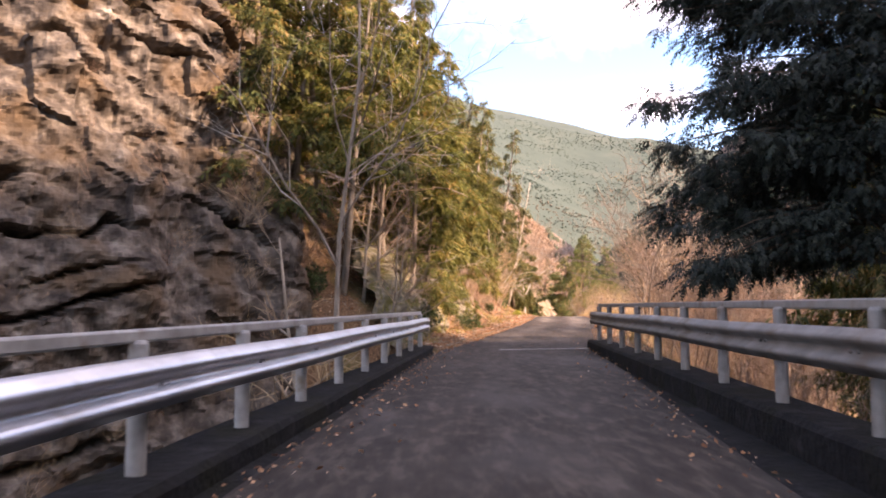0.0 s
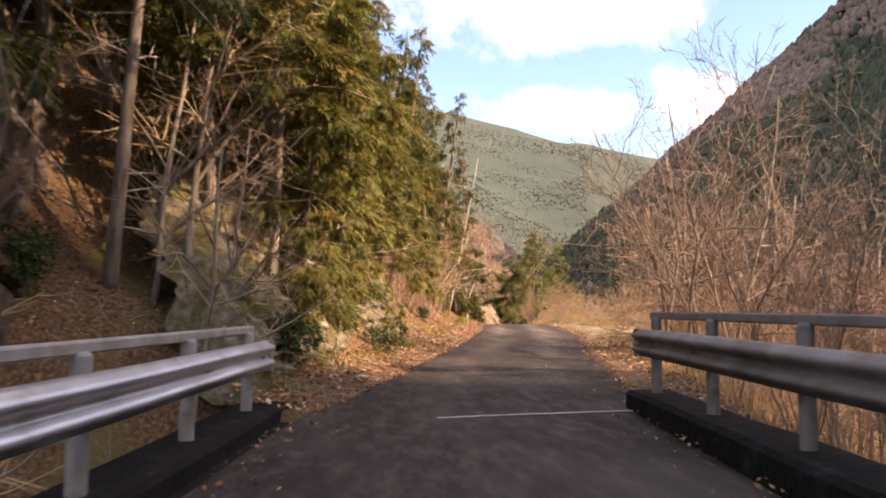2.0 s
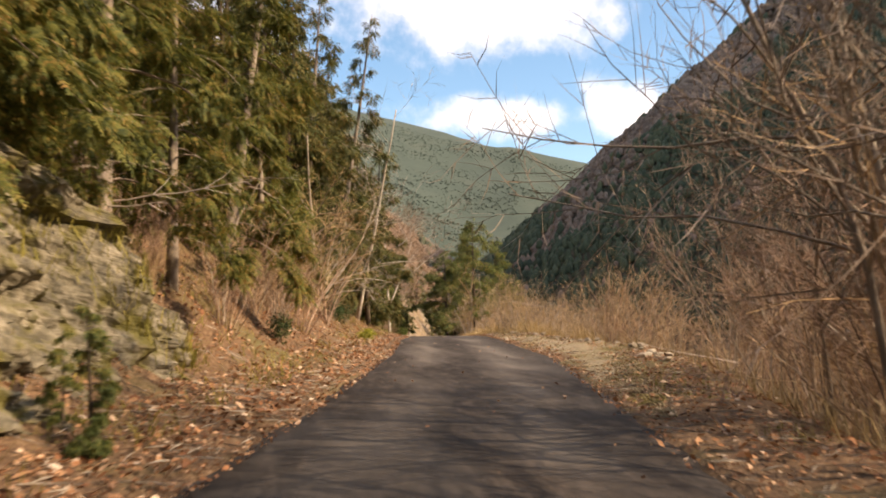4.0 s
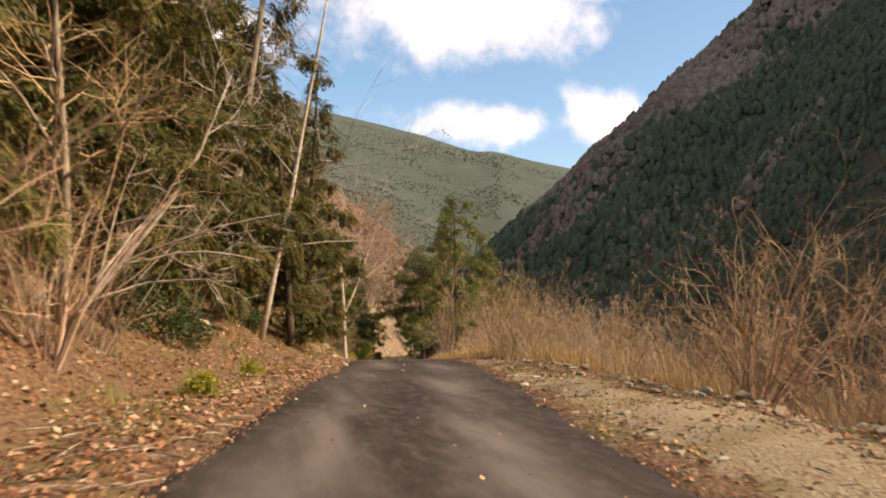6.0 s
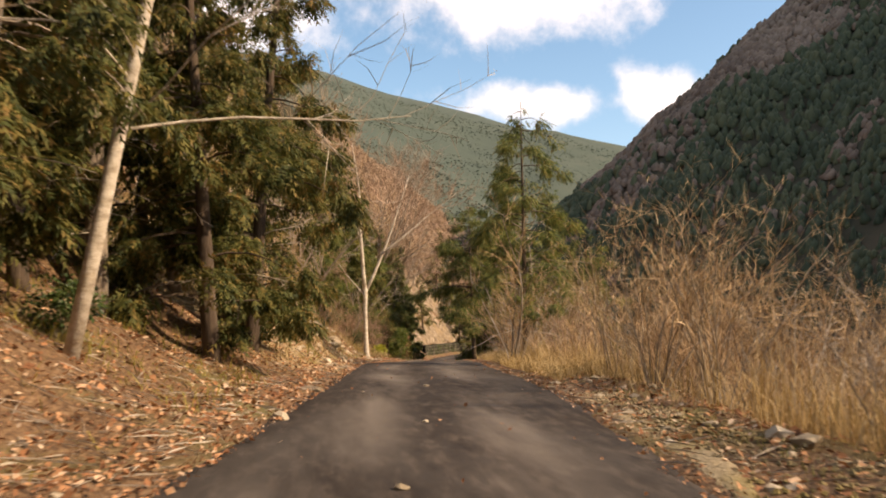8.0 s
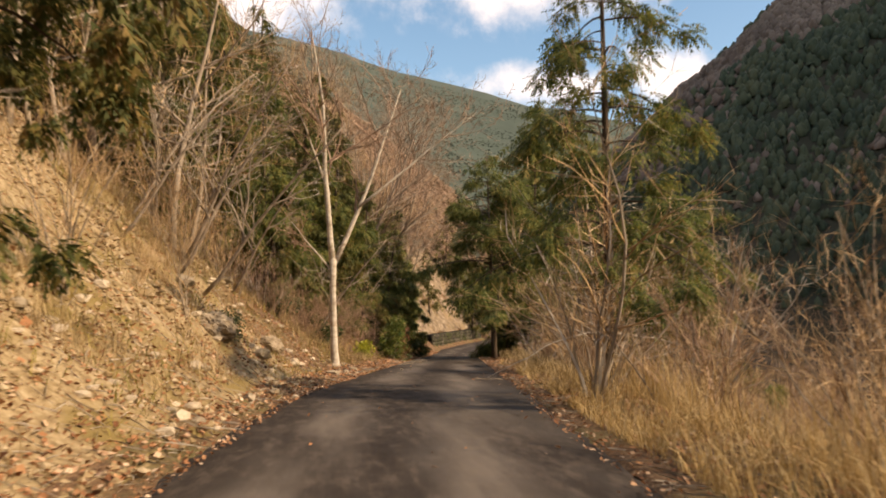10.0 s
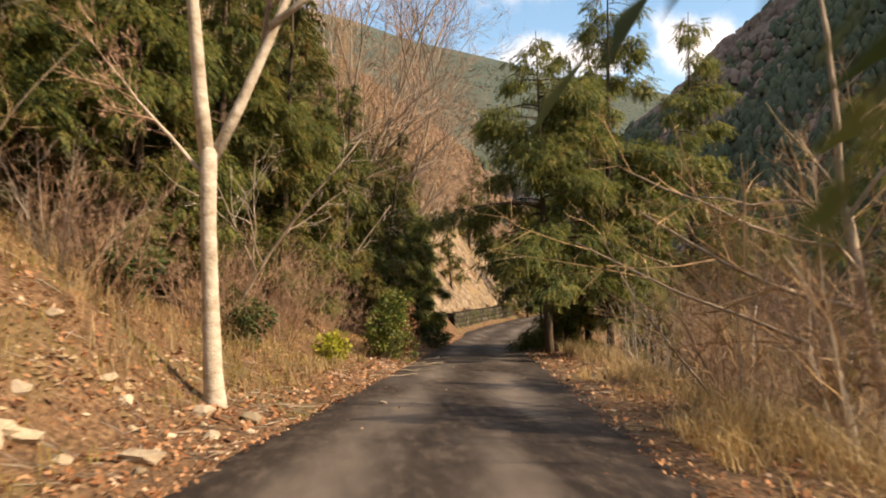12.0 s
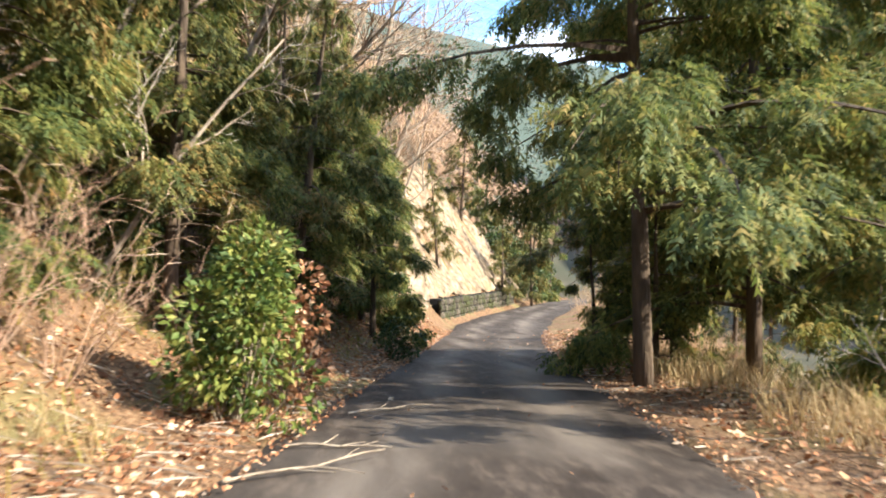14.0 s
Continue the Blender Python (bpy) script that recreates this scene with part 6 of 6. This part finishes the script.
def twig_litter():
    """Broken twigs and stalks lying about on both verges."""
    rng = np.random.default_rng(95)
    n = 9000
    y = rng.uniform(27, 118, n)
    left = rng.uniform(0, 1, n) < 0.68
    d = np.abs(rng.normal(0, 1, n)) * 2.2 - 0.15
    x = np.where(left, left_edge(y) - d, right_edge(y) + 0.8 * d)
    a, half = rng.uniform(0, math.pi, n), rng.uniform(0.06, 0.32, n)
    w = rng.uniform(0.002, 0.006, n)
    way = np.stack([np.cos(a), np.sin(a)], 1)
    p, q = np.stack([x, y], 1) - way * half[:, None], np.stack([x, y], 1) + way * half[:, None]
    lift = rng.uniform(0.01, 0.05, n)
    side = np.stack([-way[:, 1], way[:, 0]], 1) * w[:, None]

    def at(c, up):
        edge = np.where(left, left_edge(c[:, 1]) - c[:, 0], c[:, 0] - right_edge(c[:, 1]))
        return np.c_[c, np.where(edge < 0, road_z(c[:, 1]) + 0.03, ground_z(c[:, 0], c[:, 1])) + up]

    top = (at(p, lift) + at(q, lift)) / 2 + np.c_[np.zeros((n, 2)), w * 1.4]
    v = np.stack([at(p, lift), top + np.c_[side, np.zeros(n)], at(q, lift * 0.6), top - np.c_[side, np.zeros(n)]], 1).reshape(-1, 3)
    k = np.arange(n)[:, None] * 4
    f = np.concatenate([np.c_[k, k + 1, k + 2], np.c_[k, k + 2, k + 3]])
    tagged(new("twig_litter", mesh_of("twig_litter", v, f, M["twig_pale"])), "broken pale twigs and stalks strewn over the verges", "twigs", kind="stuff")


twig_litter()


# ---- loose stones ----
def stones():
    rng = np.random.default_rng(17)
    meshes = [stone_mesh(200 + i) for i in range(7)]
    spots = [(11.02, 62.8, 0.06), (10.01, 66.6, 0.13), (11.62, 82.5, 0.09), (8.75, 60.6, 0.07), (8.9, 62.6, 0.06), (9.6, 64.0, 0.05), (9.3, 61.0, 0.05), (10.4, 70.0, 0.09), (10.0, 68.2, 0.06), (11.6, 66.0, 0.05), (12.2, 70.6, 0.06), (16.2, 104.6, 0.05), (14.3, 93.2, 0.06)]
    for _ in range(70):
        y = rng.uniform(50, 74)
        spots.append((right_edge(y) + abs(rng.normal(0.5, 0.5)), y, rng.uniform(0.04, 0.12)))
    for _ in range(80):
        y = rng.uniform(44, 64)
        spots.append((right_edge(y) + np.interp(y, [44, 50, 56, 60, 64], [1.9, 2.5, 2.5, 1.8, 1.0]) + rng.normal(0, 0.22), y, rng.uniform(0.05, 0.16)))
    for _ in range(110):
        y = rng.uniform(77, 91)
        spots.append((left_edge(y) - rng.uniform(0.0, 3.2), y, rng.uniform(0.04, 0.15) * (1.0 if rng.uniform() > 0.15 else 2.2)))
    for _ in range(15):
        y = rng.uniform(55, 78)
        spots.append((left_edge(y) - rng.normal(0.2, 0.5), y, rng.uniform(0.03, 0.09)))
    for _ in range(10):
        y = rng.uniform(28, 50)
        spots.append((left_edge(y) - rng.uniform(0, 1.6), y, rng.uniform(0.04, 0.14)))
    for x, y, r in spots:
        inside = left_edge(y) + 0.1 < x < right_edge(y) - 0.1
        ob = new("stone", meshes[rng.integers(0, 7)])
        ob.matrix_basis = pose(x, y, (road_z(y) + 0.02 if inside else float(ground_z(x, y))) + 0.25 * r, rng.normal(0, 8), rng.normal(0, 8), rng.uniform(0, 360)) @ Matrix.Scale(r, 4)
        tagged(ob, "pale angular stone fallen on the road" if inside else "pale angular stone on the verge", "stone", "loose stones along the road")


stones()


# boulders in the creek under the rock face
def boulders():
    rng = np.random.default_rng(27)
    meshes = [stone_mesh(220 + i, "boulder", 2, 0.75, "dark_stone") for i in range(5)]
    for _ in range(60):
        y = rng.uniform(3, 25)
        x = on_line(*RAIL_L, y) - rng.uniform(0.6, 7.0)
        if y > 14.5 + (x + 15) * 0.86 - 1.0:
            continue
        r = rng.uniform(0.3, 1.0)
        ob = new("boulder", meshes[rng.integers(0, 5)])
        ob.matrix_basis = pose(x, y, float(ground_z(x, y)) + 0.2 * r, rng.normal(0, 12), rng.normal(0, 12), rng.uniform(0, 360)) @ Matrix.Scale(r, 4)
        tagged(ob, "dark angular boulder in the shaded creek bed", "boulder", "boulders in the creek")


boulders()


# ---- stone wall at the bend ----
def stone_wall():
    rng = np.random.default_rng(19)
    wall = new("wall_bend")
    wall.location = (float(left_edge(130)) - 0.35, 130, float(road_z(130)))
    tagged(wall, "low dark stone retaining wall at the bend", "retaining wall", kind="structure")
    o = np.array(wall.location)
    ys = np.arange(130.0, 150.5, 1.0)
    line = [(float(left_edge(y)) - 0.55, y, float(road_z(y))) for y in ys]
    s = swept([(-0.5, -0.4), (0.12, -0.4), (0.02, 1.22), (-0.5, 1.25)], line)
    part("core", s.verts() - o, s.f, M["concrete"], wall)
    shapes = []
    for k in range(6):
        me = stone_mesh(300 + k, "stone_block", 1, 0.95, "wall_stone")
        shapes.append(me)
    for row in range(4):
        y = 130.0 + 0.2 * (row % 2)
        while y < 149.8:
            w = rng.uniform(0.42, 0.68)
            ob = new("stone_block", shapes[rng.integers(0, 6)])
            ob.parent = wall
            a = math.degrees(math.atan2(float(left_edge(y + 0.5) - left_edge(y - 0.5)), 1.0))
            p = np.array((float(left_edge(y)) - 0.46 - 0.03 * row, y, float(road_z(y)) + 0.16 + 0.30 * row)) - o
            ob.matrix_basis = pose(*p, rng.normal(0, 5), rng.normal(0, 5), 90 - a) @ Matrix.Diagonal((w * 0.68, 0.16, 0.27, 1))
            y += w


stone_wall()


# ---- fallen branches on the road edge ----
def fallen_branch(x, y, turn, length, seed):
    rng = np.random.default_rng(seed)
    s = Shell()
    pts = branch_line(rng, (0, 0, 0), (1, 0, 0), length, 6, 0.10, 0.0)
    pts[:, 2] = 0.012 + 0.02 * np.abs(np.sin(np.arange(7)))
    s.tube(pts, np.linspace(0.014, 0.005, 7), 5)
    ob = thing("fallen_branch", (x, y, float(road_z(y)) + 0.03), "thin dry branch lying on the road edge", "branch", "fallen branches")
    ob.rotation_euler = (0, 0, radians(turn))
    part("stick", s.verts(), s.f, M["bark_grey"], ob)
    for k in range(3):
        t = Shell()
        q = branch_line(rng, pts[2 + k], (0.7, rng.choice([-0.8, 0.8]), 0.05), length * 0.3, 3, 0.15, 0.0)
        q[:, 2] = np.clip(q[:, 2], 0.01, 0.05)
        t.tube(q, np.linspace(0.006, 0.003, 4), 4)
        part("twig", t.verts(), t.f, M["bark_grey"], ob)


for k, (x, y, turn, length) in enumerate([(14.6, 99.3, 15, 1.1), (14.9, 100.4, 25, 1.3), (15.2, 101.6, 5, 0.9), (14.4, 97.6, 10, 0.8), (15.7, 103.4, 20, 1.0), (16.0, 86.4, 165, 0.7), (12.9, 57.5, 5, 0.5)]):
    fallen_branch(x, y, turn, length, 400 + k)


# ---- dry grass on the cut slope above the wall ----
def slope_grass():
    rng = np.random.default_rng(121)
    y = rng.uniform(128, 148, 900)
    d = 0.9 + rng.uniform(0, 1, 900) * np.interp(y, [128, 138, 148], [2.5, 7.5, 1.5])
    x = left_edge(y) - d
    v, f = blades(rng, x, y, ground_z(x, y) + 0.03, rng.uniform(0.08, 0.22, len(x)), 1.2, rng.uniform(0.005, 0.010, len(x)))
    tagged(new("slope_grass", mesh_of("slope_grass", v, f, M["dry_grass"])), "pale dry grass on the cut slope above the wall", "grass", kind="stuff")


slope_grass()
scatter(copy_thing(bt_b, bt_b.matrix_basis), [(13.5, 121.0, 1.1), (13.5, 126.0, 1.2), (11.0, 127.0, 1.3), (12.5, 131.0, 1.2), (10.5, 135.0, 1.3), (16.5, 144.5, 1.3), (8.5, 121.5, 1.3), (13.2, 141.0, 1.4), (6.0, 130.0, 1.4), (7.0, 139.0, 1.4), (9.6, 143.5, 1.5), (4.0, 145.0, 1.5), (1.0, 140.0, 1.4), (13.0, 148.0, 1.5)], rng, tilt=5)

for x, y, sx, sy, sz, seed in ((9.9, 84.6, 0.45, 0.8, 0.3, 21), (10.7, 87.9, 0.35, 0.5, 0.25, 23), (6.3, 62.6, 0.36, 0.45, 0.28, 26)):
    outcrop(x, y, sx, sy, sz, seed, "broken tan rock showing through the littered bank", "bank_rock", 0.3)


# ---- broken rock on the banks ----
def chips(name, label, n, y0, y1, d0, d1, low, high, seed, mat):
    """Angular fragments lying on the hill-side bank, thicker in patches."""
    rng = np.random.default_rng(seed)
    y = rng.uniform(y0, y1, n)
    d = rng.uniform(d0, d1, n)
    x = left_edge(y) - d
    k = fbm(x * 0.8, y * 0.8, seed) + rng.normal(0, 0.06, n) > -0.03
    x, y = x[k], y[k]
    n = len(x)
    r = (rng.uniform(0, 1, n) ** 2.5 * (high - low) + low)[:, None, None]
    base = np.array([(1, 0, 0), (0.1, 1, 0), (-1, 0.1, 0), (0, -1, 0), (0.1, 0.1, 0.7), (0, 0, -0.6)], float)
    a = rng.uniform(0, 2 * math.pi, n)
    c, s = np.cos(a)[:, None], np.sin(a)[:, None]
    v = base[None] * rng.uniform(0.5, 1.5, (n, 6, 1))
    v = np.stack([v[..., 0] * c - v[..., 1] * s, (v[..., 0] * s + v[..., 1] * c) * 0.75, v[..., 2]], -1) * r
    v = v + np.stack([x, y, ground_z(x, y) + 0.01], 1)[:, None]
    one = np.array([(0, 1, 4), (1, 2, 4), (2, 3, 4), (3, 0, 4), (1, 0, 5), (2, 1, 5), (3, 2, 5), (0, 3, 5)])
    f = (one[None] + (np.arange(n) * 6)[:, None, None]).reshape(-1, 3)
    tagged(new(name, mesh_of(name, v.reshape(-1, 3), f, M[mat])), label, "rock fragments", kind="stuff")


chips("rock_fragments", "pale flaky rock fragments strewn over the steep bank", 19000, 75, 93, 0.0, 7.5, 0.012, 0.075, 151, "chip_stone")
chips("rock_fragments", "small pale stones among the fallen leaves", 2200, 52, 76, -0.1, 2.5, 0.012, 0.06, 152, "chip_stone")


# ---- bare soil of the cut above the wall ----
def cut_slope():
    ys = np.arange(128.5, 154.5, 0.3)
    u = np.linspace(0, 1, 34)
    reach = np.interp(ys, [128.5, 131, 135, 142, 148, 152, 154.5], [1.6, 3.6, 6.0, 7.6, 6.4, 3.0, 0.8]) * (1 + 0.5 * fbm(ys * 0.5, ys * 0 + 7, 161))
    dd = 0.95 + reach[:, None] * u[None]
    y = np.repeat(ys[:, None], len(u), 1)
    x = left_edge(y) - dd
    z = ground_z(x, y) + 0.14 + 0.55 * fbm(x * 0.9, y * 0.9, 163) + 0.30 * fbm(x * 3.1, y * 3.1, 165) - 0.25 * np.abs(fbm(y * 1.7 + x * 0.3, x * 0.35, 167))
    z[:, -1] -= 0.5
    z[0], z[-1] = z[0] - 0.4, z[-1] - 0.4
    idx = np.arange(z.size).reshape(z.shape)
    f = np.stack([idx[:-1, :-1], idx[1:, :-1], idx[1:, 1:], idx[:-1, 1:]], -1).reshape(-1, 4)
    tagged(new("trim_cut_slope", mesh_of("trim_cut_slope", np.stack([x, y, z], -1).reshape(-1, 3), f, M["cut_soil"], True)), "bare pale soil of the cut above the stone wall", "cut slope", kind="structure")


cut_slope()
above = [(float(left_edge(y) - d), float(y)) for y, d in zip(rng.uniform(122, 158, 85), rng.uniform(6.5, 22, 85))]
joined(sh_l, above, rng, (1.5, 3.0), "slope_brush", "leafless brown brush above the cut slope")
joined(sh_l, [(float(right_edge(y) + d), float(y)) for y, d in zip(rng.uniform(113, 150, 60), rng.uniform(1.2, 12, 60))], rng, (0.7, 1.4), "verge_brush", "leafless brown brush beside the bend")
scatter(copy_thing(gb, gb.matrix_basis), [(16.9, 121.4, 1.2), (16.5, 118.0, 1.0), (16.0, 115.6, 1.1), (15.3, 112.8, 1.0), (17.6, 124.4, 0.7), (29.5, 155.5, 2.6), (27.0, 154.2, 3.0), (33.0, 163.6, 2.4)], rng, tilt=2)

# conifers that close the wood on the hill side
wood_rng = np.random.default_rng(79)
scatter(copy_thing(ced_b, ced_b.matrix_basis), [(4.2, 57.5, 1.0), (3.2, 60.0, 1.15), (5.0, 58.9, 0.75), (3.9, 62.8, 1.1), (5.6, 62.6, 0.7), (6.4, 68.6, 0.9), (5.0, 66.0, 1.1), (3.0, 54.6, 1.0), (1.6, 57.8, 1.2), (7.0, 72.4, 0.9), (2.4, 66.2, 1.2)], wood_rng)

# low boughs at the foot of the left-hand wood
low_rng = np.random.default_rng(77)
scatter(copy_thing(cyp_b, cyp_b.matrix_basis), [(0.9, 31.4, 0.55), (0.2, 32.4, 0.6), (1.2, 33.6, 0.5), (1.6, 36.4, 0.5)], low_rng)
scatter(copy_thing(cyp_b, cyp_b.matrix_basis), [(3.4, 58.2, 0.62), (4.4, 61.8, 0.6), (2.6, 60.4, 0.8), (5.0, 64.6, 0.5)], low_rng)
scatter(copy_thing(gb, gb.matrix_basis), [(4.6, 58.0, 0.9), (5.1, 60.6, 1.0), (4.0, 56.6, 0.8), (5.6, 63.0, 0.9)], low_rng)
